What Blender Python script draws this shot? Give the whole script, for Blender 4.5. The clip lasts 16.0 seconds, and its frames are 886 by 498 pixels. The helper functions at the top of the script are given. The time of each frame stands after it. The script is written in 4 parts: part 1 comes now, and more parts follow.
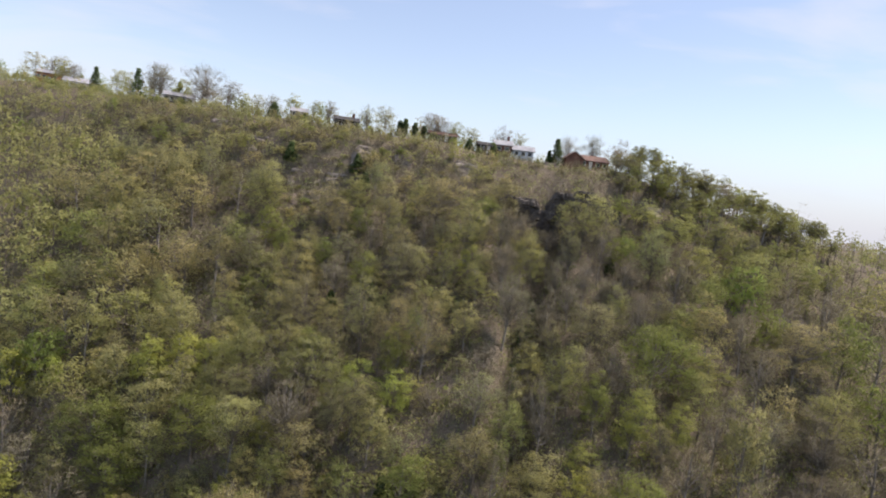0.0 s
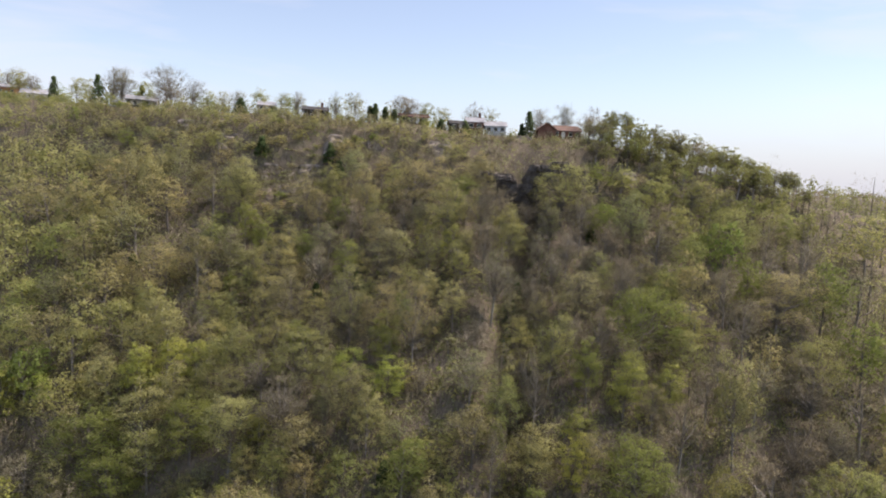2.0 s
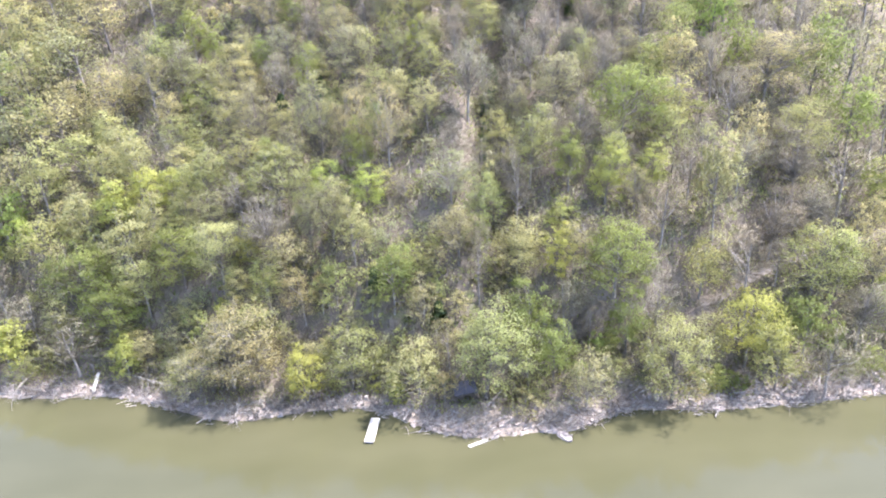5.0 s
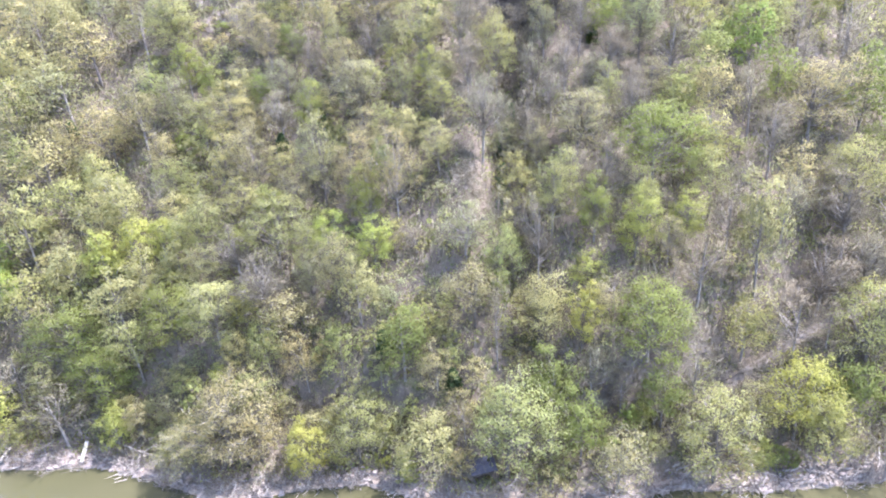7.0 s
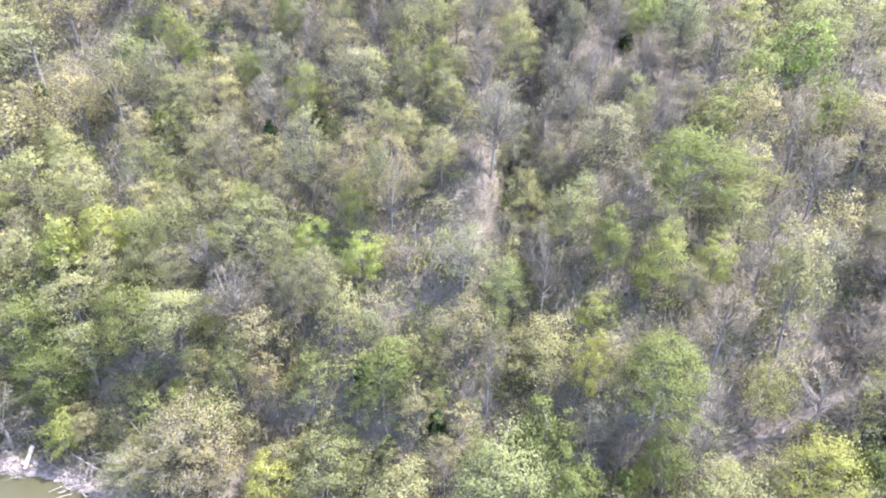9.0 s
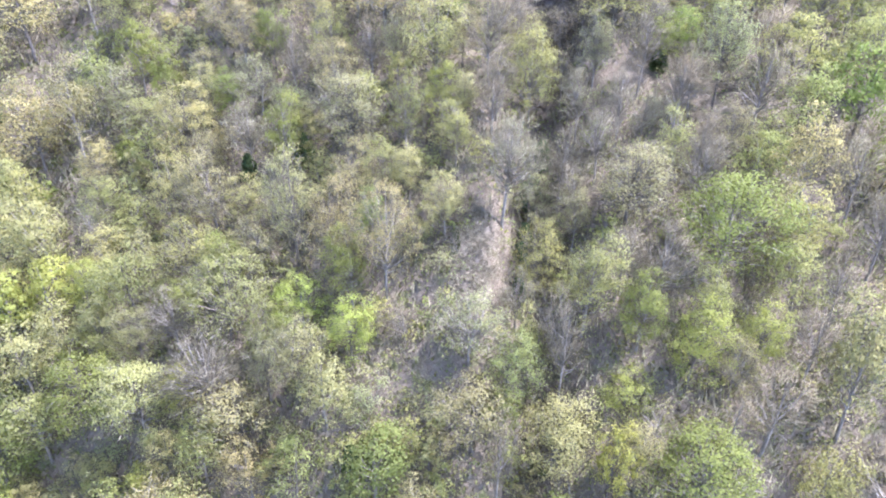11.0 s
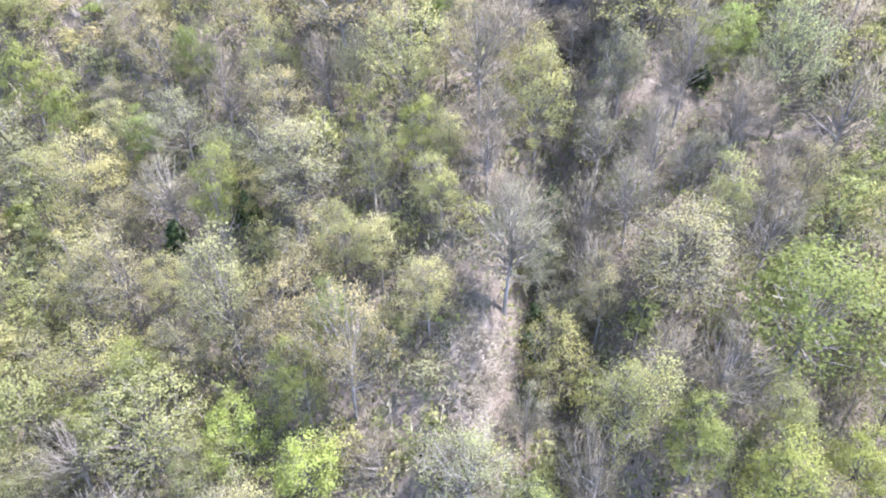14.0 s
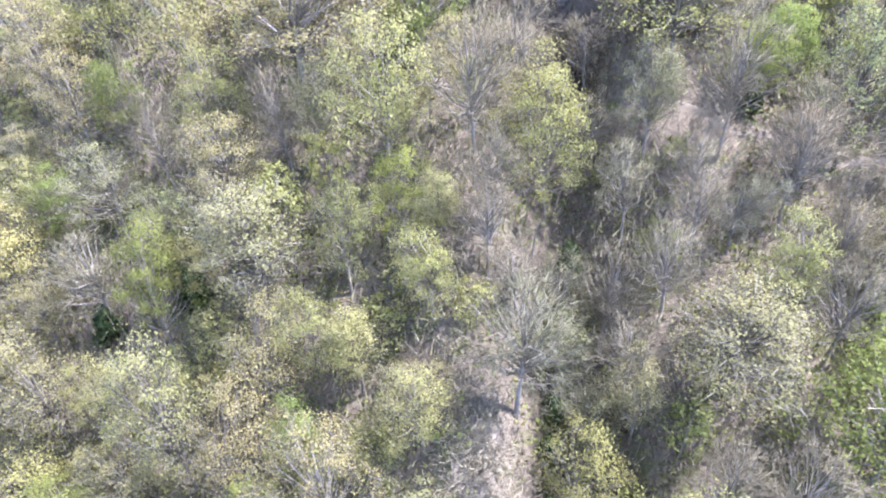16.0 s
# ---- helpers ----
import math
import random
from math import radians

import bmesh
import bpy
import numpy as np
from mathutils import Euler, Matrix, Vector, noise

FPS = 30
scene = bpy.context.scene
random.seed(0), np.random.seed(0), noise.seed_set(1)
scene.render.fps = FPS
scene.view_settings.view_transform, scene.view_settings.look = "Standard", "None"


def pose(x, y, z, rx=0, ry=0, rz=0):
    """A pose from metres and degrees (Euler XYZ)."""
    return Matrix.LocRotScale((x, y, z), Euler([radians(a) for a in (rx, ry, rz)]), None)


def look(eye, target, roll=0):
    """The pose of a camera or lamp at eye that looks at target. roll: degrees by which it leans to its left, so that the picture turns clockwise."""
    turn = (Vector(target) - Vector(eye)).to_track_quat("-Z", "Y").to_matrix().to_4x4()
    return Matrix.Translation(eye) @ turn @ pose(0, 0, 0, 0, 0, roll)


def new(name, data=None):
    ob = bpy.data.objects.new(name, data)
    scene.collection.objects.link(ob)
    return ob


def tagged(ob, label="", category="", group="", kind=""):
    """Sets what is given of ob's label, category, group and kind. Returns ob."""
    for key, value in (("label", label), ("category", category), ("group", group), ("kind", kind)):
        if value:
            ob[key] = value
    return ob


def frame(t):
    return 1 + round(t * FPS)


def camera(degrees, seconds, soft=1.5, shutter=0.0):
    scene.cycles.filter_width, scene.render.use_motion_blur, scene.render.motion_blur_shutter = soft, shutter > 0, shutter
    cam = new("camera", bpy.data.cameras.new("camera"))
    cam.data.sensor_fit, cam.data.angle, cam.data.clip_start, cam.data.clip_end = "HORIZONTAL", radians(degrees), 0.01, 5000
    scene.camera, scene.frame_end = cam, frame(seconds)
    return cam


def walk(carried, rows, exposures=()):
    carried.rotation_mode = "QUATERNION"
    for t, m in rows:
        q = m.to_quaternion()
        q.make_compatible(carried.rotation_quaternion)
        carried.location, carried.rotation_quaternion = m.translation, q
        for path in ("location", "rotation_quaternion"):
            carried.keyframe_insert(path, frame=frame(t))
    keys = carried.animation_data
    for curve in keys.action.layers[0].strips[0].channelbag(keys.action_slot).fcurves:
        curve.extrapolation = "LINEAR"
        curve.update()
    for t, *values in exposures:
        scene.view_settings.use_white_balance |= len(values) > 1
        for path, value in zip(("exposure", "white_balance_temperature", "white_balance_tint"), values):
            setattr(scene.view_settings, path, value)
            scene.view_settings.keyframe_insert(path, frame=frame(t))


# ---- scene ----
cam = camera(70.0, 16.0, soft=2.0)
PATH = [
    (0.0, -4.67, -8.24, 65.64, 86.01, -7.42, -1.53),
    (0.3, -4.61, -8.29, 65.60, 86.33, 16.19, 0.31),
    (0.5, -4.72, -8.34, 65.64, 86.93, 28.23, 0.94),
    (1.0, -4.70, -8.29, 65.65, 87.08, 31.75, -0.51),
    (1.5, -4.64, -8.21, 65.65, 86.64, 22.75, -2.39),
    (2.0, -4.62, -8.27, 65.64, 84.51, -2.53, -3.58),
    (2.3, -4.60, -8.38, 65.58, 75.39, -1.27, -4.39),
    (2.5, -4.57, -8.65, 65.61, 72.65, -1.17, -4.63),
    (3.0, -4.56, -8.41, 65.57, 71.80, 1.20, -4.97),
    (3.5, -4.44, -8.22, 65.56, 73.01, 3.32, -7.05),
    (4.0, -3.80, -7.78, 65.17, 67.24, 5.20, -7.88),
    (4.2, -3.54, -7.39, 65.25, 65.29, 4.93, -7.38),
    (6.3, 0.99, 3.79, 70.65, 66.12, 1.16, -5.80),
    (6.5, 0.60, 5.09, 70.99, 66.25, 2.92, -5.87),
    (7.0, -0.35, 8.38, 71.78, 65.30, 3.93, -5.02),
    (7.5, -0.13, 11.67, 72.81, 64.65, 0.57, -3.91),
    (8.0, 0.38, 15.14, 73.87, 63.31, 0.75, -4.06),
    (8.5, 0.81, 18.60, 75.00, 63.76, 1.01, -4.21),
    (9.0, 0.91, 22.04, 75.64, 61.79, -0.66, -3.00),
    (9.2, 1.01, 23.44, 75.97, 62.05, -0.20, -3.21),
    (11.3, 2.36, 41.11, 78.31, 59.33, -0.61, -2.35),
    (11.5, 2.54, 42.74, 78.39, 58.70, -0.27, -2.64),
    (12.0, 3.20, 46.85, 78.65, 58.69, -0.65, -2.57),
    (12.5, 3.84, 50.91, 78.88, 58.63, -1.16, -2.12),
    (13.0, 4.37, 55.03, 79.20, 57.84, -0.39, -2.71),
    (13.5, 4.65, 59.18, 79.70, 57.13, 0.82, -3.06),
    (14.0, 5.09, 63.46, 80.24, 56.49, 1.15, -3.52),
    (14.5, 5.79, 67.59, 80.65, 55.37, 1.57, -3.54),
    (15.0, 6.42, 71.89, 80.74, 54.71, 1.02, -4.42),
    (15.5, 6.58, 76.31, 81.07, 53.72, 4.10, -6.71),
    (16.0, 6.77, 80.57, 81.19, 53.18, 3.07, -5.31),
]
walk(cam, [(t, pose(x, y, z, rx, ry, rz)) for t, x, y, z, rx, ry, rz in PATH],
     exposures=[(0.0, 0.42, 6850, 19), (2.0, 0.44, 6950, 20), (2.5, 0.80, 7050, 18), (3.0, 1.36, 7000, 17), (3.5, 1.66, 6700, 18), (4.2, 2.04, 6150, 20), (6.3, 2.24, 5600, 25), (9.0, 2.28, 5500, 26), (12.0, 2.3, 5450, 26), (16.0, 2.32, 5500, 25)])

# ---- light: hazy spring sun, high and to the right along the bluff ----
SUN_AZ, SUN_EL = 88.0, 60.0          # degrees from +y towards +x, and above the horizon
world = bpy.data.worlds.new("sky")
scene.world = world
world.use_nodes = True
wt = world.node_tree
wt.nodes.clear()
w_out = wt.nodes.new("ShaderNodeOutputWorld")
w_bg = wt.nodes.new("ShaderNodeBackground")
w_sky = wt.nodes.new("ShaderNodeTexSky")
w_sky.sky_type = "NISHITA"
w_sky.sun_disc = False
w_sky.sun_elevation = radians(SUN_EL)
w_sky.sun_rotation = radians(SUN_AZ)
w_sky.altitude = 200
w_sky.air_density, w_sky.dust_density, w_sky.ozone_density = 1.15, 0.5, 1.6
# thin high cloud: streaks laid over the sky
w_geo = wt.nodes.new("ShaderNodeTexCoord")
w_map = wt.nodes.new("ShaderNodeMapping")
w_map.inputs["Scale"].default_value = (1.6, 3.0, 9.0)
w_map.inputs["Rotation"].default_value = (0.0, 0.12, 0.5)
w_noise = wt.nodes.new("ShaderNodeTexNoise")
w_noise.inputs["Scale"].default_value, w_noise.inputs["Detail"].default_value = 1.7, 7.0
w_noise.inputs["Distortion"].default_value = 0.5
w_ramp = wt.nodes.new("ShaderNodeValToRGB")
w_ramp.color_ramp.elements[0].position, w_ramp.color_ramp.elements[1].position = 0.52, 0.82
w_ramp.color_ramp.elements[0].color = (0.10, 0.10, 0.10, 1)
w_ramp.color_ramp.elements[1].color = (0.55, 0.55, 0.55, 1)
w_mix = wt.nodes.new("ShaderNodeMix")
w_mix.data_type = "RGBA"
w_mix.inputs["B"].default_value = (4.9, 5.05, 5.5, 1)
wt.links.new(w_geo.outputs["Generated"], w_map.inputs["Vector"])
wt.links.new(w_map.outputs[0], w_noise.inputs["Vector"])
wt.links.new(w_noise.outputs["Fac"], w_ramp.inputs["Fac"])
wt.links.new(w_ramp.outputs["Color"], w_mix.inputs["Factor"])
wt.links.new(w_sky.outputs[0], w_mix.inputs["A"])
# white haze low over the horizon
w_sep = wt.nodes.new("ShaderNodeSeparateXYZ")
w_haze = wt.nodes.new("ShaderNodeMapRange")
w_haze.interpolation_type = "SMOOTHERSTEP"
for key, value in (("From Min", -0.02), ("From Max", 0.20), ("To Min", 0.90), ("To Max", 0.04)):
    w_haze.inputs[key].default_value = value
w_veil = wt.nodes.new("ShaderNodeMix")
w_veil.data_type = "RGBA"
w_veil.inputs["B"].default_value = (3.2, 3.62, 4.35, 1)
wt.links.new(w_geo.outputs["Generated"], w_sep.inputs[0])
wt.links.new(w_sep.outputs["Z"], w_haze.inputs["Value"])
wt.links.new(w_haze.outputs[0], w_veil.inputs["Factor"])
wt.links.new(w_mix.outputs["Result"], w_veil.inputs["A"])
wt.links.new(w_veil.outputs["Result"], w_bg.inputs["Color"])
wt.links.new(w_bg.outputs[0], w_out.inputs["Surface"])
w_bg.inputs["Strength"].default_value = 0.142
sun = new("sun", bpy.data.lights.new("sun", "SUN"))
sun.data.energy, sun.data.angle, sun.data.color = 4.4, radians(2.0), (1.0, 0.95, 0.87)
sa, se = radians(SUN_AZ), radians(SUN_EL)
sun.matrix_world = look((math.sin(sa) * math.cos(se) * 100, math.cos(sa) * math.cos(se) * 100, math.sin(se) * 100), (0, 0, 0))


# ---- materials ----
def mat(name, rough=0.8, spec=0.3):
    m = bpy.data.materials.new(name)
    m.use_nodes = True
    p = m.node_tree.nodes["Principled BSDF"]
    p.inputs["Roughness"].default_value = rough
    p.inputs["Specular IOR Level"].default_value = spec
    return m, m.node_tree, p


def node(tree, kind, **values):
    n = tree.nodes.new(kind)
    for k, v in values.items():
        n.inputs[k.replace("_", " ")].default_value = v
    return n


def ramp(tree, fac, stops):
    r = tree.nodes.new("ShaderNodeValToRGB")
    while len(r.color_ramp.elements) < len(stops):
        r.color_ramp.elements.new(0.5)
    for e, (p, c) in zip(r.color_ramp.elements, stops):
        e.position, e.color = p, (*c, 1)
    tree.links.new(fac, r.inputs["Fac"])
    return r.outputs["Color"]


def mixed(tree, fac, a, b, kind="MIX"):
    m = tree.nodes.new("ShaderNodeMix")
    m.data_type, m.blend_type = "RGBA", kind
    for key, v in (("Factor", fac), ("A", a), ("B", b)):
        if hasattr(v, "is_linked"):
            tree.links.new(v, m.inputs[key])
        else:
            m.inputs[key].default_value = v if key == "Factor" else (*v, 1)
    return m.outputs["Result"]


def bump(tree, p, height, strength, distance):
    b = node(tree, "ShaderNodeBump", Strength=strength, Distance=distance)
    tree.links.new(height, b.inputs["Height"])
    tree.links.new(b.outputs[0], p.inputs["Normal"])


def grain(name, dark, light, scale, rough=0.85, detail=6.0, bumps=0.4, depth=0.05, big=0.15, spec=0.25):
    """A surface with a fine grain and a slow stain over it."""
    m, t, p = mat(name, rough, spec)
    co = t.nodes.new("ShaderNodeTexCoord")
    fine = node(t, "ShaderNodeTexNoise", Scale=scale, Detail=detail, Roughness=0.65)
    slow = node(t, "ShaderNodeTexNoise", Scale=scale * big, Detail=3.0)
    for n in (fine, slow):
        t.links.new(co.outputs["Object"], n.inputs["Vector"])
    c = ramp(t, fine.outputs["Fac"], [(0.3, dark), (0.7, light)])
    s = ramp(t, slow.outputs["Fac"], [(0.35, (0.72, 0.72, 0.72)), (0.65, (1.1, 1.1, 1.1))])
    t.links.new(mixed(t, 1.0, c, s, "MULTIPLY"), p.inputs["Base Color"])
    bump(t, p, fine.outputs["Fac"], bumps, depth)
    return m


def foliage(name, dark, light, warm, through_light=0.62):
    """Small spring leaves: each differs a little, each tree differs in hue, and light passes through."""
    m, t, p = mat(name, 0.7, 0.08)
    isl = t.nodes.new("ShaderNodeNewGeometry")
    obj = t.nodes.new("ShaderNodeObjectInfo")
    c = ramp(t, isl.outputs["Random Per Island"], [(0.0, dark), (0.45, light), (1.0, warm)])
    tree_hue = ramp(t, obj.outputs["Random"], [(0.0, (0.82, 0.82, 0.80)), (0.3, (1.0, 1.0, 0.95)), (0.6, (1.07, 1.0, 0.92)), (0.85, (0.94, 1.03, 0.88)), (1.0, (1.1, 1.08, 1.0))])
    c = mixed(t, 1.0, c, tree_hue, "MULTIPLY")
    t.links.new(c, p.inputs["Base Color"])
    tr = t.nodes.new("ShaderNodeBsdfTranslucent")
    t.links.new(c, tr.inputs["Color"])
    mx = t.nodes.new("ShaderNodeMixShader")
    mx.inputs[0].default_value = through_light
    t.links.new(p.outputs[0], mx.inputs[1])
    t.links.new(tr.outputs[0], mx.inputs[2])
    t.links.new(mx.outputs[0], t.nodes["Material Output"].inputs["Surface"])
    return m


BARK = grain("bark", (0.10, 0.085, 0.072), (0.24, 0.21, 0.18), 9.0)
BARK_PALE = grain("pale_bark", (0.18, 0.16, 0.14), (0.36, 0.325, 0.28), 6.0)
DRIFTWOOD = grain("bleached_wood", (0.22, 0.19, 0.16), (0.46, 0.42, 0.36), 6.0)
TWIG = grain("twig", (0.145, 0.130, 0.100), (0.245, 0.222, 0.172), 5.0)
LEAF = {
    "lime": foliage("lime_leaf", (0.359, 0.386, 0.107), (0.398, 0.425, 0.128), (0.433, 0.446, 0.148)),
    "green": foliage("green_leaf", (0.220, 0.258, 0.082), (0.255, 0.292, 0.098), (0.288, 0.318, 0.112)),
    "olive": foliage("olive_leaf", (0.315, 0.326, 0.129), (0.360, 0.370, 0.150), (0.397, 0.397, 0.170)),
    "gold": foliage("gold_leaf", (0.363, 0.358, 0.158), (0.407, 0.396, 0.186), (0.444, 0.424, 0.204)),
    "tan": foliage("tan_bud", (0.360, 0.329, 0.160), (0.404, 0.370, 0.184), (0.437, 0.397, 0.202)),
    "pale": foliage("pale_leaf", (0.307, 0.307, 0.158), (0.350, 0.350, 0.182), (0.376, 0.371, 0.198)),
    "grey": foliage("grey_bud", (0.200, 0.180, 0.132), (0.262, 0.238, 0.176), (0.305, 0.278, 0.202), 0.4),
    "scrub": foliage("bare_scrub", (0.112, 0.102, 0.070), (0.180, 0.165, 0.115), (0.240, 0.220, 0.155), 0.1),
    "slim": foliage("slim_leaf", (0.239, 0.252, 0.094), (0.275, 0.288, 0.113), (0.306, 0.310, 0.128)),
    "dark": foliage("evergreen_needle", (0.058, 0.088, 0.042), (0.110, 0.155, 0.070), (0.145, 0.190, 0.085), 0.4),
}


# ---- the lie of the land ----
def lerp(x, pts):
    """Straight-line value at x between the points."""
    lo, hi = 0, len(pts) - 1
    if x <= pts[0][0]:
        return float(pts[0][1])
    if x >= pts[hi][0]:
        return float(pts[hi][1])
    while hi - lo > 1:
        k = (lo + hi) // 2
        if pts[k][0] <= x:
            lo = k
        else:
            hi = k
    (xa, ya), (xb, yb) = pts[lo][:2], pts[hi][:2]
    return ya + (yb - ya) * (x - xa) / (xb - xa)


SHORE = [(-700, 210), (-300, 158), (-150, 121), (-100, 103), (-76.1, 95.8), (-62.8, 93.2), (-56.5, 92.9), (-50.0, 90.8), (-41.2, 86.2), (-35.5, 83.2), (-31.4, 81.6), (-26.4, 81.6), (-18.9, 82.4), (-11.0, 81.8), (-5.7, 79.6), (-1.3, 75.9), (2.9, 73.3), (6.4, 71.7), (11.3, 71.0), (17.1, 71.3), (22.4, 70.5), (26.5, 71.9), (32.1, 73.8), (37.3, 73.5), (42.5, 72.1), (50.9, 71.3), (58.7, 71.1), (65.5, 71.2), (72.8, 71.2), (90, 70.9), (110, 69.0), (160, 62), (300, 30), (800, -160)]
FOOT_X = 95.0
RISE = [(-60, -6), (-6, -3.5), (-1.5, -0.5), (0, 0.05), (2.5, 1.0), (5, 3.6), (10, 10.5), (15, 17.5), (20, 23.5), (32, 33.6), (50, 47.3), (62, 56.6), (70, 61.8), (74, 69.0), (80, 75.5), (86, 78.5), (92, 79.5), (130, 81.0), (4000, 82.0)]
CREST = [(-800, 104), (-160, 93), (-100, 88.3), (-78, 87.6), (-46, 86.2), (-31, 85.4), (-12, 84.6), (0, 83.6), (9, 82.2), (24, 81.6), (45, 81.4), (62, 78.4), (80, 73.5), (95, 70.0), (140, 62.0), (250, 50.0), (600, 40.0)]


def foot(x):
    """The line at which the slope would meet the river, a smooth bow."""
    c = max(-FOOT_X, min(FOOT_X, x))
    side = (x - c)
    return 77.5 - 0.182 * c + 0.0019 * c * c + (-0.52 if side < 0 else 0.06) * side


def gully(x, y):
    """A ravine that runs down the slope, and two slighter ones."""
    u = y - foot(x)
    d = 0.0
    for x0, lean, deep, wide in ((14.2, 0.13, 7.2, 4.0), (-21.0, 0.16, 2.8, 5.0), (52.0, -0.10, 3.0, 6.0), (-66.0, 0.2, 3.0, 7.0)):
        off = x - x0 - lean * u
        d += deep * math.exp(-(off / wide) ** 2) * max(0.0, min(1.0, u / 14.0)) * max(0.0, min(1.0, (84 - u) / 16.0))
    # the open spur that stands up beside the ravine
    d -= 3.6 * math.exp(-((x - 6.0 - 0.10 * u) / 4.6) ** 2) * max(0.0, min(1.0, (u - 12) / 14.0)) * max(0.0, min(1.0, (62 - u) / 14.0))
    # a broad shallow hollow in the slope
    d += 4.5 * math.exp(-((x + 36.0) / 15.0) ** 2) * max(0.0, min(1.0, (u - 20) / 14.0)) * max(0.0, min(1.0, (64 - u) / 14.0))
    return d


TRACK = [(14, 80.5, 3.2), (26, 80.6, 4.8), (38, 81.8, 7.2), (45, 83.5, 9.6), (50, 85.0, 11.3), (55, 86.5, 13.0), (60, 88.5, 14.1), (66, 90.5, 15.2), (78, 91.8, 17.2), (90, 93.0, 19.5), (120, 96.0, 23.0), (200, 92.0, 30.0)]

TRACK_Z = [(p[0], p[2]) for p in TRACK]


def track(x):
    """Centre line of the old track that climbs along the foot of the slope: its y and z at x, and its weight."""
    w = max(0.0, min(1.0, (x - 12.0) / 10.0)) * max(0.0, min(1.0, (190 - x) / 30.0))
    return lerp(x, TRACK), lerp(x, TRACK_Z), w


def ground_z(x, y, rough=True):
    f, s = foot(x), lerp(x, SHORE)
    u = y - f
    bank = y - s
    z = lerp(u, RISE)
    k = lerp(x, CREST) / 80.5
    z = z * (1 + (k - 1) * max(0.0, min(1.0, (u - 20) / 55.0)))
    # the bank follows the waterline, then blends into the slope
    near = lerp(bank, [(-60, -6), (-3, -1.6), (0, 0.0), (1.2, 0.45), (4.5, 1.5), (9, 4.3), (14, 9.0)])
    w = max(0.0, min(1.0, (bank - 4.0) / 8.0))
    z = near * (1 - w) + z * w if bank < 12 else z
    if bank > 3:
        z -= gully(x, y)
        ty, tz, tw = track(x)
        if tw > 0:
            e = abs(y - ty)
            blend = tw * max(0.0, min(1.0, (5.5 - e) / 3.5))
            z = z * (1 - blend) + tz * blend
        if rough:
            z += 0.9 * noise.noise((x * 0.06, y * 0.06, 0.3)) + 0.35 * noise.noise((x * 0.23, y * 0.23, 5.0)) * min(1.0, bank / 6)
    elif rough and bank > -1:
        z += 0.16 * noise.noise((x * 0.5, y * 0.5, 2.0))
    if x > 170 or y > 260:
        far = max(0.0, (math.hypot(x, y) - 300) / 900)
        z += min(1.0, far) * (26 + 22 * noise.noise((x * 0.0018, y * 0.0018, 7.0)))
    return z


def steps(spans):
    out = [spans[0][0]]
    for a, b, d in spans:
        n = max(1, round((b - a) / d))
        out += [a + (b - a) * (i + 1) / n for i in range(n)]
    return out


def sheet(name, xs, ys, height, material):
    verts = [(x, y, height(x, y)) for y in ys for x in xs]
    n = len(xs)
    faces = [(j * n + i, j * n + i + 1, (j + 1) * n + i + 1, (j + 1) * n + i) for j in range(len(ys) - 1) for i in range(n - 1)]
    me = bpy.data.meshes.new(name)
    me.from_pydata(verts, [], faces)
    me.polygons.foreach_set("use_smooth", [True] * len(faces))
    me.materials.append(material)
    return new(name, me)


# leaf litter, dry grass on the track, pale silt on the bank, rock where it is steep
m, t, p = mat("hill_ground", 0.95, 0.1)
co = t.nodes.new("ShaderNodeTexCoord")
geo = t.nodes.new("ShaderNodeNewGeometry")
n1 = node(t, "ShaderNodeTexNoise", Scale=0.35, Detail=8.0, Roughness=0.7)
n2 = node(t, "ShaderNodeTexNoise", Scale=3.2, Detail=6.0, Roughness=0.7)
n3 = node(t, "ShaderNodeTexNoise", Scale=0.06, Detail=4.0)
for n in (n1, n2, n3):
    t.links.new(co.outputs["Object"], n.inputs["Vector"])
litter = ramp(t, n2.outputs["Fac"], [(0.25, (0.075, 0.060, 0.043)), (0.5, (0.160, 0.132, 0.098)), (0.75, (0.260, 0.220, 0.165))])
grass = ramp(t, n2.outputs["Fac"], [(0.3, (0.08, 0.095, 0.03)), (0.7, (0.17, 0.18, 0.065))])
patch = ramp(t, n1.outputs["Fac"], [(0.52, (0, 0, 0)), (0.66, (0.8, 0.8, 0.8))])
c = mixed(t, patch, litter, grass)
sepn = t.nodes.new("ShaderNodeSeparateXYZ")
t.links.new(geo.outputs["Normal"], sepn.inputs[0])
steep = ramp(t, sepn.outputs["Z"], [(0.36, (1, 1, 1)), (0.46, (0, 0, 0))])
rock = ramp(t, n1.outputs["Fac"], [(0.3, (0.10, 0.085, 0.075)), (0.55, (0.26, 0.225, 0.19)), (0.75, (0.42, 0.37, 0.32))])
c = mixed(t, steep, c, rock)
sepp = t.nodes.new("ShaderNodeSeparateXYZ")
t.links.new(geo.outputs["Position"], sepp.inputs[0])
low = node(t, "ShaderNodeMapRange", From_Min=0.3, From_Max=2.2, To_Min=1.0, To_Max=0.0)
t.links.new(sepp.outputs["Z"], low.inputs["Value"])
silt = ramp(t, n2.outputs["Fac"], [(0.3, (0.20, 0.162, 0.118)), (0.7, (0.40, 0.332, 0.258))])
c = mixed(t, low.outputs[0], c, silt)
t.links.new(c, p.inputs["Base Color"])
bump(t, p, n2.outputs["Fac"], 0.9, 0.25)
GROUND = m
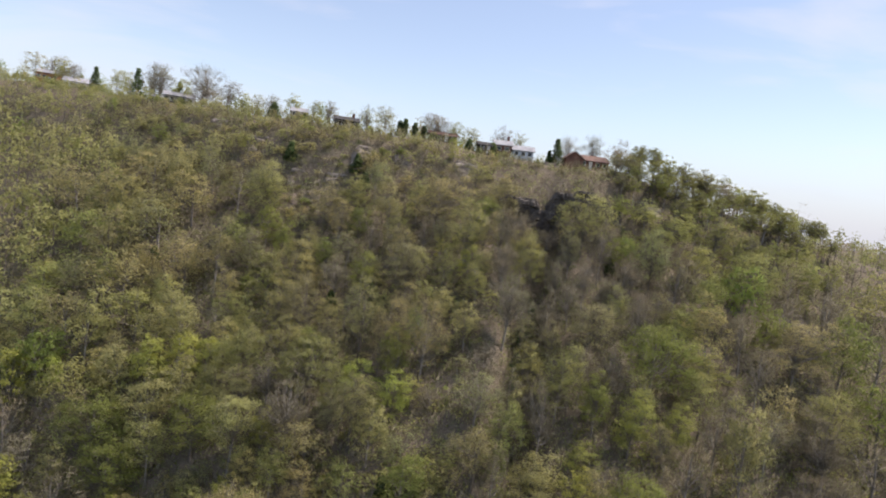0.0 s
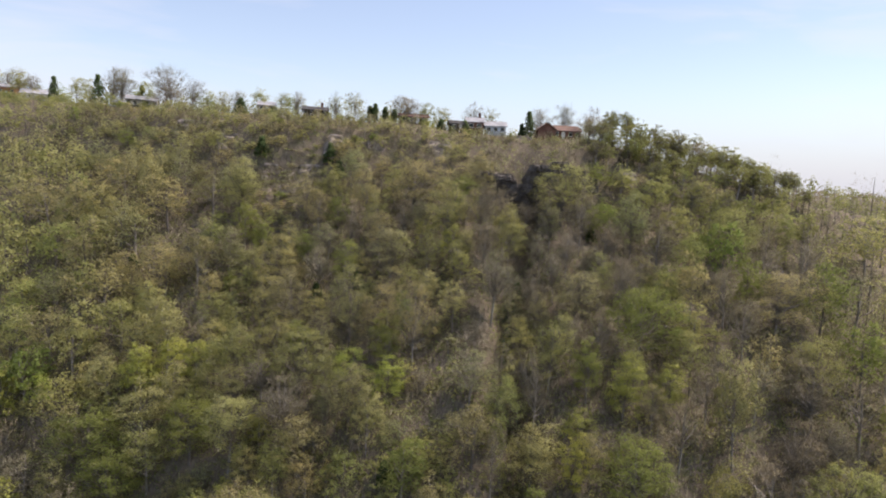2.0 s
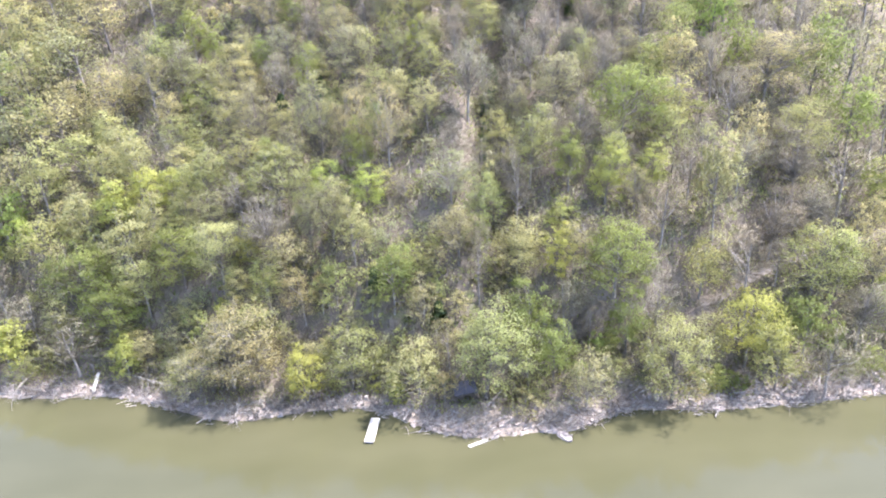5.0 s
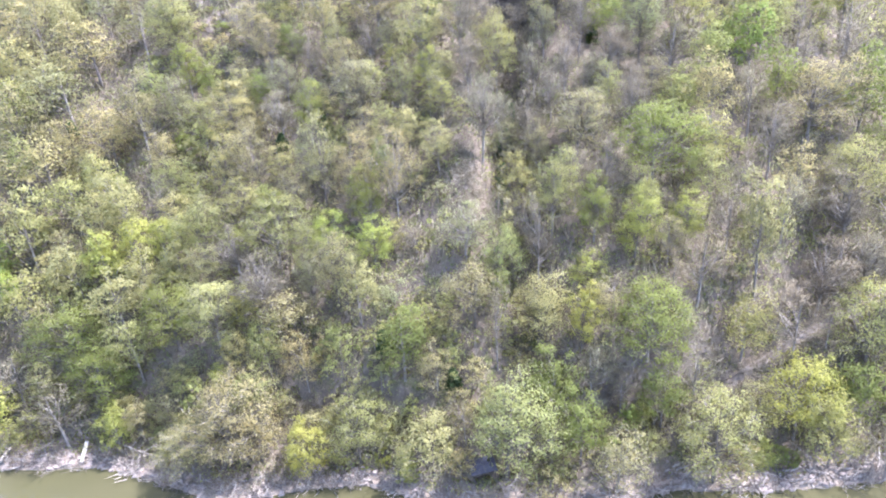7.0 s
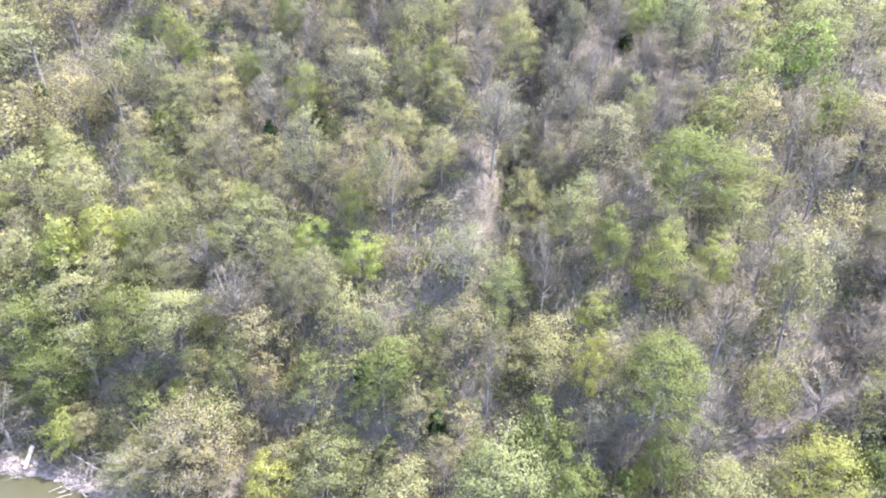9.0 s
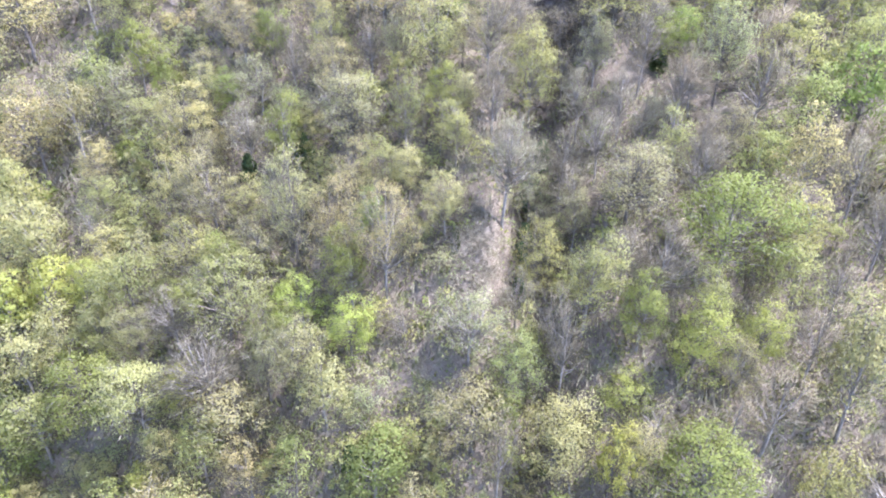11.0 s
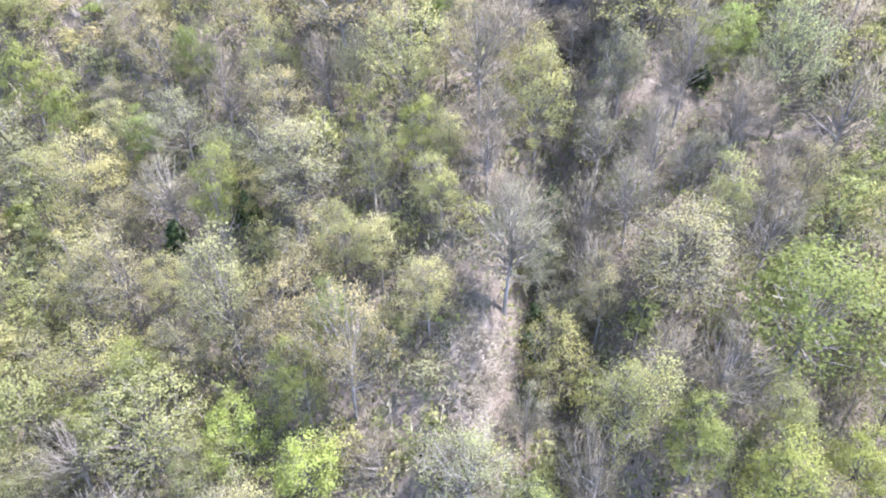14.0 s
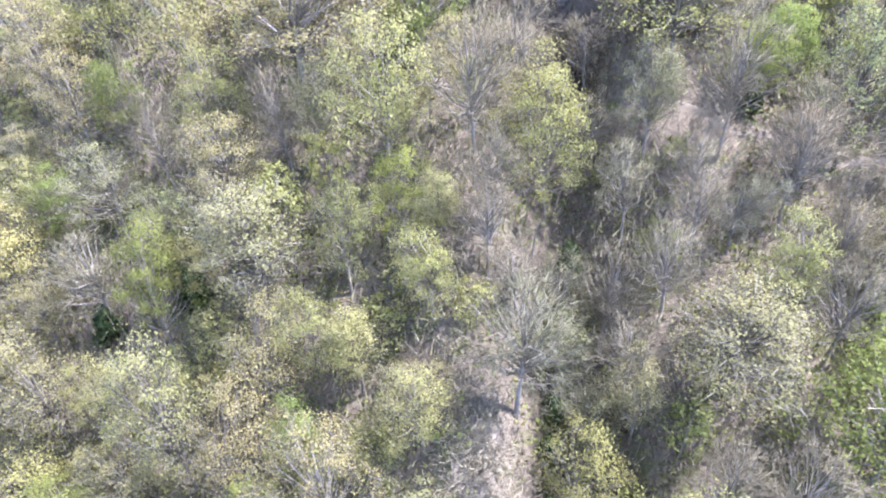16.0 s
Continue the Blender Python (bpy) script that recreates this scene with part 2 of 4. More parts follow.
xs = steps([(-2600, -700, 190), (-700, -200, 40), (-200, -120, 8), (-120, 120, 1.7), (120, 200, 8), (200, 800, 40), (800, 3200, 160)])
ys = steps([(-900, -100, 100), (-100, 60, 20), (60, 176, 1.6), (176, 230, 6), (230, 420, 20), (420, 900, 60), (900, 3400, 180)])
hill = sheet("ground", xs, ys, ground_z, GROUND)
tagged(hill, "wooded river bluff with leaf litter, rock ledges and silty bank", "ground", kind="structure")

m, t, p = mat("river_water", 0.04, 0.5)
co = t.nodes.new("ShaderNodeTexCoord")
mp = node(t, "ShaderNodeMapping", Scale=(1.0, 2.2, 1.0))
t.links.new(co.outputs["Object"], mp.inputs["Vector"])
n1 = node(t, "ShaderNodeTexNoise", Scale=0.9, Detail=4.0)
n2 = node(t, "ShaderNodeTexNoise", Scale=0.03, Detail=3.0)
for n in (n1, n2):
    t.links.new(mp.outputs[0], n.inputs["Vector"])
t.links.new(ramp(t, n2.outputs["Fac"], [(0.35, (0.060, 0.058, 0.028)), (0.65, (0.074, 0.070, 0.036))]), p.inputs["Base Color"])
bump(t, p, n1.outputs["Fac"], 0.05, 0.08)
p.inputs["IOR"].default_value = 1.33
water = sheet("river", steps([(-2600, 3200, 400)]), steps([(-900, 220, 80)]), lambda x, y: 0.0, m)
tagged(water, "calm muddy olive-green river below the bluff", "river", kind="structure")


# ---- trees ----
def tube(verts, faces, pts, radii, sides):
    """A tapered branch along pts, added to the lists."""
    base = len(verts)
    for i, (p, r) in enumerate(zip(pts, radii)):
        d = (pts[min(i + 1, len(pts) - 1)] - pts[max(i - 1, 0)]).normalized()
        a = d.orthogonal().normalized()
        b = d.cross(a)
        for s in range(sides):
            w = 2 * math.pi * s / sides
            verts.append(p + (a * math.cos(w) + b * math.sin(w)) * r)
    for i in range(len(pts) - 1):
        for s in range(sides):
            q = (s + 1) % sides
            faces.append((base + i * sides + s, base + i * sides + q, base + (i + 1) * sides + q, base + (i + 1) * sides + s))


def mesh_of(name, verts, faces, material, smooth=True):
    me = bpy.data.meshes.new(name)
    me.from_pydata([tuple(v) for v in verts], [], faces)
    if smooth:
        me.polygons.foreach_set("use_smooth", [True] * len(me.polygons))
    me.materials.append(material)
    return me


def leaves(tips, count, spread, size, rng, squash=0.75):
    """Loose three-cornered leaf sprays round the tips: corners, faces and a soft normal for each corner."""
    tips = np.array([tuple(p) for p in tips])
    pick = rng.integers(0, len(tips), count)
    off = rng.normal(0, 1, (count, 3)) * spread * np.array([1, 1, squash])
    c = tips[pick] + off
    a = rng.normal(0, 1, (count, 3))
    a /= np.linalg.norm(a, axis=1)[:, None]
    b = np.cross(a, rng.normal(0, 1, (count, 3)))
    b /= np.linalg.norm(b, axis=1)[:, None]
    s = size * rng.uniform(0.6, 1.35, (count, 1))
    mid = tips.mean(0)
    reach = np.abs(tips - mid).max(0) + spread
    soft = 1.0 * (c - mid) / reach + 0.45 * off / spread + rng.normal(0, 0.25, (count, 3)) + np.array([0, 0, 0.15])
    soft /= np.linalg.norm(soft, axis=1)[:, None]
    b[np.einsum("ij,ij->i", np.cross(b, a), soft) < 0] *= -1.0
    v = np.stack([c + a * s, c - a * s * 0.55 + b * s * 0.75, c - a * s * 0.55 - b * s * 0.75], 1)
    flip = np.einsum("ij,ij->i", np.cross(v[:, 1] - v[:, 0], v[:, 2] - v[:, 0]), soft) < 0
    v[flip] = v[flip][:, [0, 2, 1]]
    return v.reshape(-1, 3), np.arange(count * 3).reshape(-1, 3), np.repeat(soft, 3, axis=0)


def leaf_mesh(name, v, f, normals, material):
    me = bpy.data.meshes.new(name)
    me.vertices.add(len(v))
    me.vertices.foreach_set("co", v.ravel())
    me.loops.add(f.size)
    me.loops.foreach_set("vertex_index", f.ravel())
    me.polygons.add(len(f))
    me.polygons.foreach_set("loop_start", np.arange(0, f.size, f.shape[1]))
    me.polygons.foreach_set("use_smooth", [True] * len(f))
    me.materials.append(material)
    me.update(calc_edges=True)
    me.normals_split_custom_set_from_vertices(normals)
    return me


def skeleton(rng, tall, wide, bole, limbs, forks, twigs, bend=0.12):
    """Trunk, limbs and twigs of a broad-leaved tree: wood lists, twig lists and the tips where leaves sit."""
    wood, wf, fine, ff, tips = [], [], [], [], []
    top = tall * 0.86
    lean = Vector((rng.normal(0, bend), rng.normal(0, bend), 0))
    line = [Vector((0, 0, -0.6))] + [Vector((lean.x * h * h / tall + rng.normal(0, 0.02) * tall * 0.2, lean.y * h * h / tall + rng.normal(0, 0.02) * tall * 0.2, h)) for h in np.linspace(0.4, top, 6)]
    r0 = tall * 0.016
    tube(wood, wf, line, [r0 * 1.35, r0 * 1.1, r0, r0 * 0.82, r0 * 0.6, r0 * 0.38, r0 * 0.12], 6)
    tips.append(line[-1])
    for i in range(limbs):
        h = bole + (1 - bole) * (i + rng.uniform(0.1, 0.8)) / limbs
        z = h * top
        k = min(5, max(0, int(h * 5)))
        a, b = line[1 + k], line[min(6, 2 + k)]
        s = (z - a.z) / max(0.01, b.z - a.z)
        o = a.lerp(b, max(0, min(1, s)))
        az = i * 2.4 + rng.uniform(-0.5, 0.5)
        full = math.sin(math.pi * min(1.0, (h - bole) / (1 - bole) * 0.72 + 0.22))
        length = wide * (0.45 + 0.65 * full) * rng.uniform(0.8, 1.15)
        rise = rng.uniform(0.45, 0.95) * (0.7 + 0.6 * h)
        d = Vector((math.cos(az), math.sin(az), rise)).normalized()
        pts = [o + d * length * q + Vector((0, 0, length * 0.12 * q * q)) + Vector(rng.normal(0, 0.03, 3)) * length for q in (0, 0.35, 0.7, 1.0)]
        tube(wood, wf, pts, [r0 * 0.42, r0 * 0.3, r0 * 0.2, r0 * 0.07], 3)
        tips.append(pts[-1])
        for j in range(forks):
            q = rng.uniform(0.35, 0.95)
            st = pts[0].lerp(pts[-1], q)
            e = (d + Vector(rng.normal(0, 0.6, 3))).normalized()
            e.z = abs(e.z) * 0.8 + 0.1
            ln = length * rng.uniform(0.3, 0.55)
            mid = st + e * ln * 0.5 + Vector(rng.normal(0, 0.06, 3)) * ln
            end = st + e * ln
            tube(fine, ff, [st, mid, end], [r0 * 0.17, r0 * 0.11, r0 * 0.04], 3)
            tips += [mid, end, end]
            for _ in range(twigs):
                st2 = mid.lerp(end, rng.uniform(0, 1))
                g = (e + Vector(rng.normal(0, 0.7, 3))).normalized()
                g.z += 0.25
                tube(fine, ff, [st2, st2 + g * ln * rng.uniform(0.3, 0.6)], [r0 * 0.07, r0 * 0.025], 3)
                tips.append(st2 + g * ln * 0.45)
    return wood, wf, fine, ff, tips


def crown(rng, tall, wide, bole, clumps, per, size, bare=False, twiggy=0, lean=0.06):
    """An uneven crown of many small clumps at the ends of limbs. Returns the clump centres, the leaves (corners, faces, normals) and loose twig ends."""
    half = tall * (1 - bole) / 2
    middle = np.array((0, 0, tall - half))
    lobes = rng.normal(0, 1, (11, 3))
    lobes /= np.linalg.norm(lobes, axis=1)[:, None]
    swell = rng.uniform(-0.30, 0.16, len(lobes))
    d = []
    turn = rng.uniform(0, 6.283)
    for i in range(clumps):                        # spread evenly over the upper skin, then jittered
        z = 1.0 - 1.72 * (i + 0.5) / clumps
        w = turn + 2.39996 * i
        d.append((math.cos(w) * math.sqrt(1 - z * z), math.sin(w) * math.sqrt(1 - z * z), z))
    d = np.array(d) + rng.normal(0, 0.16, (clumps, 3))
    d /= np.linalg.norm(d, axis=1)[:, None]
    dots = d @ lobes.T
    near = dots.argmax(1)
    reach = 0.95 + swell[near] - 0.16 * (1 - dots.max(1)) + rng.normal(0, 0.07, clumps)
    inner = rng.uniform(0, 1, clumps) < 0.26
    reach[inner] *= rng.uniform(0.4, 0.8, inner.sum())
    stretch = np.array((*rng.uniform(0.86, 1.16, 2), 1.0))
    axes = np.array((wide, wide, half)) * stretch
    c = middle + d * axes * reach[:, None] * (1 - 0.10 * d[:, 2:] * np.array((1, 1, 0)))
    c[:, :2] += rng.normal(0, lean, 2) * c[:, 2:]
    girth = wide * rng.uniform(0.085, 0.18, clumps)
    full = rng.uniform(0.35, 1.3, clumps)
    pick = rng.choice(clumps, clumps * per, p=full / full.sum())
    count = len(pick)
    off = rng.normal(0, 1, (count, 3)) * np.array((1, 1, 0.62))
    p = c[pick] + off * girth[pick][:, None]
    soft = off * 0.34 + d[pick] * 0.80 + rng.normal(0, 0.34, (count, 3)) + np.array((0, 0, 0.05))
    soft /= np.linalg.norm(soft, axis=1)[:, None]
    s = size * rng.uniform(0.6, 1.45, (count, 1))
    out = d[pick] * 0.8 + off * 0.5 + rng.normal(0, 0.45, (count, 3)) + np.array((0, 0, 0.4))
    out /= np.linalg.norm(out, axis=1)[:, None]

    def thorn(q, a, ln, slim):
        b = np.cross(a, rng.normal(0, 1, a.shape))
        b /= np.linalg.norm(b, axis=1)[:, None]
        return np.stack([q + a * ln, q - a * ln + b * ln * slim, q - a * ln - b * ln * slim], 1)

    if bare:
        v = thorn(p, out, s, 0.06)
    else:
        lie = soft + rng.normal(0, 0.42, (count, 3))
        a = np.cross(lie, rng.normal(0, 1, (count, 3)))
        a /= np.linalg.norm(a, axis=1)[:, None]
        b = np.cross(lie, a)
        b /= np.linalg.norm(b, axis=1)[:, None]
        v = np.stack([p + a * s, p - a * s * 0.55 + b * s * 0.75, p - a * s * 0.55 - b * s * 0.75], 1)
    flip = np.einsum("ij,ij->i", np.cross(v[:, 1] - v[:, 0], v[:, 2] - v[:, 0]), soft) < 0
    v[flip] = v[flip][:, [0, 2, 1]]
    k = rng.integers(0, count, twiggy) if twiggy else np.zeros(0, int)
    ends = thorn(p[k] - out[k] * 0.3, out[k], rng.uniform(0.35, 0.85, (len(k), 1)), 0.05).reshape(-1, 3)
    return c, v.reshape(-1, 3), np.arange(count * 3).reshape(-1, 3), np.repeat(soft, 3, axis=0), ends


def timber(rng, tall, bole, centres, every=1):
    """A trunk and limbs that reach for the clumps: wood lists and fine branch lists."""
    wood, wf, fine, ff = [], [], [], []
    r0 = tall * 0.0135
    sway = rng.normal(0, 0.025, 2)
    line = [Vector((sway[0] * h * math.sin(h / tall * 4), sway[1] * h * math.cos(h / tall * 5), h)) for h in np.linspace(-0.6, tall * 0.84, 6)]
    tube(wood, wf, line, [r0 * 1.3, r0, r0 * 0.85, r0 * 0.65, r0 * 0.42, r0 * 0.12], 6)
    for i, q in enumerate(centres[::every]):
        q = Vector(q)
        low = bole * tall * 0.9
        z = max(low, min(tall * 0.78, low + (q.z - low) * rng.uniform(0.30, 0.62)))
        k = min(4, int((z + 0.6) / (tall * 0.84 + 0.6) * 5))
        o = line[k].lerp(line[k + 1], (z - line[k].z) / (line[k + 1].z - line[k].z))
        mid = o.lerp(q, 0.52) + Vector(rng.normal(0, 0.05, 3)) * (q - o).length - Vector((0, 0, 0.07 * (q - o).length))
        thick = i % 4 == 0
        tube(wood if thick else fine, wf if thick else ff, [o, mid, q], [r0 * (0.42 if thick else 0.26), r0 * (0.27 if thick else 0.17), r0 * 0.05], 3)
        for _ in range(2 if every == 1 else 0):
            e = q + Vector(rng.normal(0, 1, 3)) * tall * 0.035 + Vector((0, 0, tall * 0.02))
            tube(fine, ff, [mid.lerp(q, rng.uniform(0.4, 0.9)), e], [r0 * 0.12, r0 * 0.03], 3)
    return wood, wf, fine, ff


KINDS = {
    #        tall  wide  bole clumps per size twigs
    "lime": (13.0, 3.8, 0.12, 62, 84, 0.140, 60),
    "green": (15.0, 4.6, 0.13, 74, 80, 0.150, 120),
    "olive": (15.5, 4.8, 0.16, 80, 66, 0.138, 420),
    "gold": (15.0, 4.4, 0.15, 74, 76, 0.138, 180),
    "tan": (16.0, 4.8, 0.18, 84, 58, 0.132, 620),
    "pale": (15.0, 4.6, 0.18, 80, 50, 0.130, 700),
    "grey": (15.5, 4.5, 0.22, 84, 25, 0.46, 0),
    "slim": (14.0, 2.5, 0.40, 44, 34, 0.140, 300),
}
WORDS = {
    "lime": "bright yellow-green tree in fresh spring leaf on the slope",
    "green": "mid-green broad-leaved tree in young leaf on the slope",
    "olive": "olive-green tree with small half-open leaves on the slope",
    "gold": "yellow-olive tree in flower and first leaf on the slope",
    "tan": "tall tree with tan-yellow spring buds and brown limbs",
    "pale": "pale grey-green tree with thin new leaves and bare twigs",
    "grey": "bare grey-brown tree with fine twigs and few buds",
    "slim": "slender tall tree with a bare trunk and small leafing top",
}
FORMS = 6
STOCK = {}
for ki, (kind, (tall, wide, bole, clumps, per, size, twiggy)) in enumerate(KINDS.items()):
    for form in range(FORMS):
        rng = np.random.default_rng(100 * ki + form)
        bare = kind == "grey"
        bark = BARK_PALE if form % 2 or bare else BARK
        # full build, a lighter one for trees never near, a light one for bushes, a dense one for the broadest crowns and a middling one
        for grade, (share, grow, every) in enumerate(((1.2, 0.82, 1), (0.36, 1.4 if bare else 1.55, 3), (0.17, 1.6 if bare else 2.2, 5), (1.6, 0.8, 1), (0.66, 1.1 if bare else 1.2, 2))):
            if grade == 3 and form > 1:
                continue
            c, v, f, n, ends = crown(rng, tall, wide, bole, (clumps, clumps, clumps // 2, int(clumps * 1.35), clumps)[grade], max(4, int(per * share * (1, 1, 2, 0.74, 1)[grade])), size * grow, bare, int(twiggy * share))
            wood, wf, fine, ff = timber(rng, tall, bole, c, every)
            ff = ff + [tuple(len(fine) + 3 * i + j for j in range(3)) for i in range(len(ends) // 3)]
            fine = fine + [Vector(q) for q in ends]
            STOCK[kind, form + grade * FORMS] = (mesh_of("trunk", wood, wf, bark), mesh_of("twigwork", fine, ff, TWIG), leaf_mesh("crown", v, f, n, LEAF[kind]), (wood, wf, fine, ff, v, f, n))
PLANTED = []


TREE_NAMES = {"lime": "yellow_green_tree", "olive": "leafing_tree", "green": "broadleaf_tree", "gold": "flowering_tree", "tan": "budding_tree", "pale": "pale_tree", "grey": "bare_tree", "slim": "slender_tree"}


def plant(x, y, kind="olive", size=1.0, form=None, turn=None, label="", width=1.0, z=None, fine=None, radius=None, height=None, sink=0.2):
    """A tree of its own on the ground at x, y: trunk, branches and crown under one empty; sized by scale or by crown radius and height."""
    form = random.randrange(FORMS) if form is None else form
    turn = random.uniform(0, 360) if turn is None else turn
    across, up = size * width, size
    if radius:
        across, up = radius / KINDS[kind][1], height / KINDS[kind][0]
    u = y - foot(x)
    if fine is None:
        fine = -34 < x < 48 and 18 < u < 61
    if across < 0.54 and kind != "slim":
        form += 2 * FORMS
    elif across > 1.08 and -60 < x < 75:
        form = form % 2 + 3 * FORMS
    elif not fine:
        form += 4 * FORMS if -52 < x < 62 and -3 < u < 68 else FORMS
    root = new(TREE_NAMES[kind] if across >= 0.54 else TREE_NAMES[kind].replace("tree", "sapling"))
    root.matrix_world = pose(x, y, ground_z(x, y) - sink if z is None else z, random.uniform(-3, 3), random.uniform(-3, 3), turn) @ Matrix.Diagonal((across, across, up, 1))
    tagged(root, label or WORDS[kind], "tree", "trees on the slope")
    for name, me in zip(("trunk", "twigwork", "crown"), STOCK[kind, form]):
        o = new(name, me)
        o.parent = root
        if name != "trunk":
            tagged(o, kind="stuff")
    PLANTED.append((x, y, across * KINDS[kind][1]))
    return root


# ---- the woods ----
random.seed(11)
# trees that stand out on the slope
plant(-25.3, 134.3, "green", radius=2.6, height=8.2)
plant(-43.3, 136.4, "pale", radius=4.3, height=12.4)
plant(-36.6, 138.7, "green", radius=2.6, height=11.1)
plant(-40.1, 129.0, "gold", radius=2.3, height=8.2)
plant(-53.4, 143.4, "tan", radius=6.6, height=13.4, sink=10.4)
plant(-37.3, 134.9, "olive", radius=5.2, height=10.7, sink=2.5)
plant(-21.8, 126.3, "grey", radius=4.4, height=11.7)
plant(-16.2, 124.0, "green", radius=3.1, height=14.4)
plant(-6.6, 124.1, "pale", radius=5.2, height=13.6)
plant(0.8, 123.3, "olive", radius=2.9, height=11.8)
plant(5.9, 125.2, "lime", radius=2.5, height=10.0)
plant(7.6, 119.2, "olive", radius=3.0, height=9.6)
plant(-14.1, 114.1, "tan", radius=4.2, height=17.5)
plant(-6.9, 116.2, "tan", radius=3.8, height=11.5)
plant(1.2, 116.4, "gold", radius=3.1, height=10.1)
plant(5.9, 111.4, "gold", radius=2.6, height=10.3)
plant(-1.8, 107.3, "tan", radius=3.7, height=17.6)
plant(-10.0, 110.4, "tan", radius=3.7, height=14.3)
plant(-26.1, 119.5, "tan", radius=4.3, height=13.6)
plant(-28.4, 114.2, "olive", radius=4.7, height=11.0)
plant(-38.7, 121.9, "olive", radius=4.4, height=9.3, sink=1.8)
plant(-50.5, 125.7, "lime", radius=4.5, height=9.4, sink=10.2)
plant(-42.8, 112.0, "lime", radius=2.5, height=10.5)
plant(-22.4, 106.6, "olive", radius=5.5, height=12.9)
plant(-29.1, 105.8, "grey", radius=4.2, height=10.0)
plant(-19.9, 97.3, "tan", radius=5.1, height=11.5)
plant(-12.7, 99.2, "tan", radius=3.6, height=14.6)
plant(-6.2, 101.7, "lime", radius=3.6, height=9.5)
plant(0.6, 102.6, "grey", radius=2.7, height=8.0, sink=2.1)
plant(3.1, 105.3, "green", radius=2.4, height=8.0, sink=6.5)
plant(8.3, 98.5, "pale", radius=4.1, height=9.8)
plant(-3.9, 97.1, "pale", radius=4.5, height=9.5, sink=5.3)
plant(8.4, 92.1, "tan", radius=4.7, height=12.0)
plant(18.1, 109.0, "olive", radius=3.7, height=14.2)
plant(15.8, 100.4, "gold", radius=1.9, height=13.5)
plant(19.6, 97.5, "grey", radius=3.1, height=19.1)
plant(30.2, 113.2, "pale", radius=5.6, height=12.3)
plant(41.3, 107.0, "green", radius=6.6, height=14.9)
plant(34.7, 96.0, "lime", radius=4.0, height=12.7)
plant(43.6, 97.7, "lime", radius=3.3, height=10.1)
plant(27.0, 94.8, "lime", radius=3.8, height=8.2, sink=3.8)
plant(19.1, 129.4, "olive", radius=3.9, height=15.1)
plant(46.3, 129.0, "pale", radius=4.3, height=17.4)
plant(53.5, 131.8, "grey", radius=4.1, height=12.5)
plant(57.7, 122.6, "olive", radius=4.0, height=13.1)
plant(54.5, 114.7, "tan", radius=4.1, height=15.5)
plant(48.4, 116.7, "olive", radius=4.4, height=11.8)
plant(36.3, 116.8, "olive", radius=3.0, height=12.1)
plant(26.8, 118.5, "grey", radius=3.3, height=11.8)
plant(52.5, 108.7, "olive", radius=4.0, height=12.7)
plant(50.4, 97.5, "grey", radius=3.8, height=13.1)
plant(32.0, 103.6, "grey", radius=4.0, height=12.8)
plant(14.8, 120.2, "grey", radius=3.6, height=8.1)
plant(29.3, 99.7, "green", radius=3.3, height=11.9)
plant(22.2, 119.6, "grey", radius=3.3, height=12.0)
plant(12.5, 121.4, "grey", radius=2.8, height=11.0)
plant(23.1, 112.3, "pale", radius=2.8, height=11.3)
plant(-3.9, 132.7, "grey", radius=2.6, height=11.6)
plant(9.3, 133.6, "tan", radius=2.8, height=10.8)
plant(-0.1, 129.1, "olive", radius=1.9, height=10.1)
plant(-4.0, 126.1, "olive", radius=2.4, height=10.3)
plant(-10.1, 136.8, "olive", radius=3.1, height=11.7)
plant(-19.1, 138.5, "green", radius=2.7, height=11.0)
plant(25.3, 125.3, "grey", radius=2.8, height=11.5)
plant(28.1, 130.1, "pale", radius=2.9, height=11.8)
plant(38.2, 132.6, "green", radius=2.9, height=8.2)
plant(23.2, 115.2, "grey", radius=3.4, height=11.3)
plant(3.1, 140.2, "grey", radius=2.9, height=8.0, sink=4.8)
plant(18.4, 135.6, "grey", radius=2.7, height=11.4)
plant(30.1, 121.9, "grey", radius=2.7, height=11.4)
plant(44.7, 119.3, "tan", radius=3.4, height=11.8)
plant(-27.2, 143.2, "tan", radius=4.0, height=12.2)
plant(-15.7, 135.3, "grey", radius=2.9, height=11.4)
plant(-31.5, 87.8, "tan", radius=6.6, height=16.3)
plant(-51.0, 94.2, "lime", radius=3.0, height=10.4)
plant(-74.5, 100.3, "lime", radius=4.7, height=13.2)
plant(-59.9, 105.7, "green", radius=6.4, height=14.7)
plant(-53.7, 111.1, "lime", radius=3.5, height=13.7)
plant(-50.5, 106.4, "gold", radius=4.6, height=12.5)
plant(-40.4, 101.7, "green", radius=5.8, height=13.6)
plant(-54.1, 100.5, "green", radius=5.5, height=13.5)
plant(-60.9, 97.1, "grey", radius=5.6, height=13.5)
plant(-71.2, 105.4, "grey", radius=6.1, height=13.8)
plant(-69.6, 113.5, "olive", radius=5.5, height=13.2)
plant(-77.0, 126.0, "tan", radius=5.2, height=12.4)
plant(-78.9, 120.1, "green", radius=5.1, height=12.9)
plant(-82.5, 117.8, "lime", radius=3.7, height=13.2)
plant(-23.7, 99.4, "grey", radius=5.5, height=13.7)
plant(-18.8, 93.4, "tan", radius=3.2, height=11.1)
plant(-12.8, 92.2, "olive", radius=3.2, height=12.0)
plant(-24.6, 94.9, "olive", radius=3.3, height=11.6)
plant(2.4, 97.9, "pale", radius=4.3, height=9.2, sink=7.0)
plant(-3.1, 89.7, "green", radius=4.6, height=12.4)
plant(18.6, 92.7, "gold", radius=5.3, height=11.8)
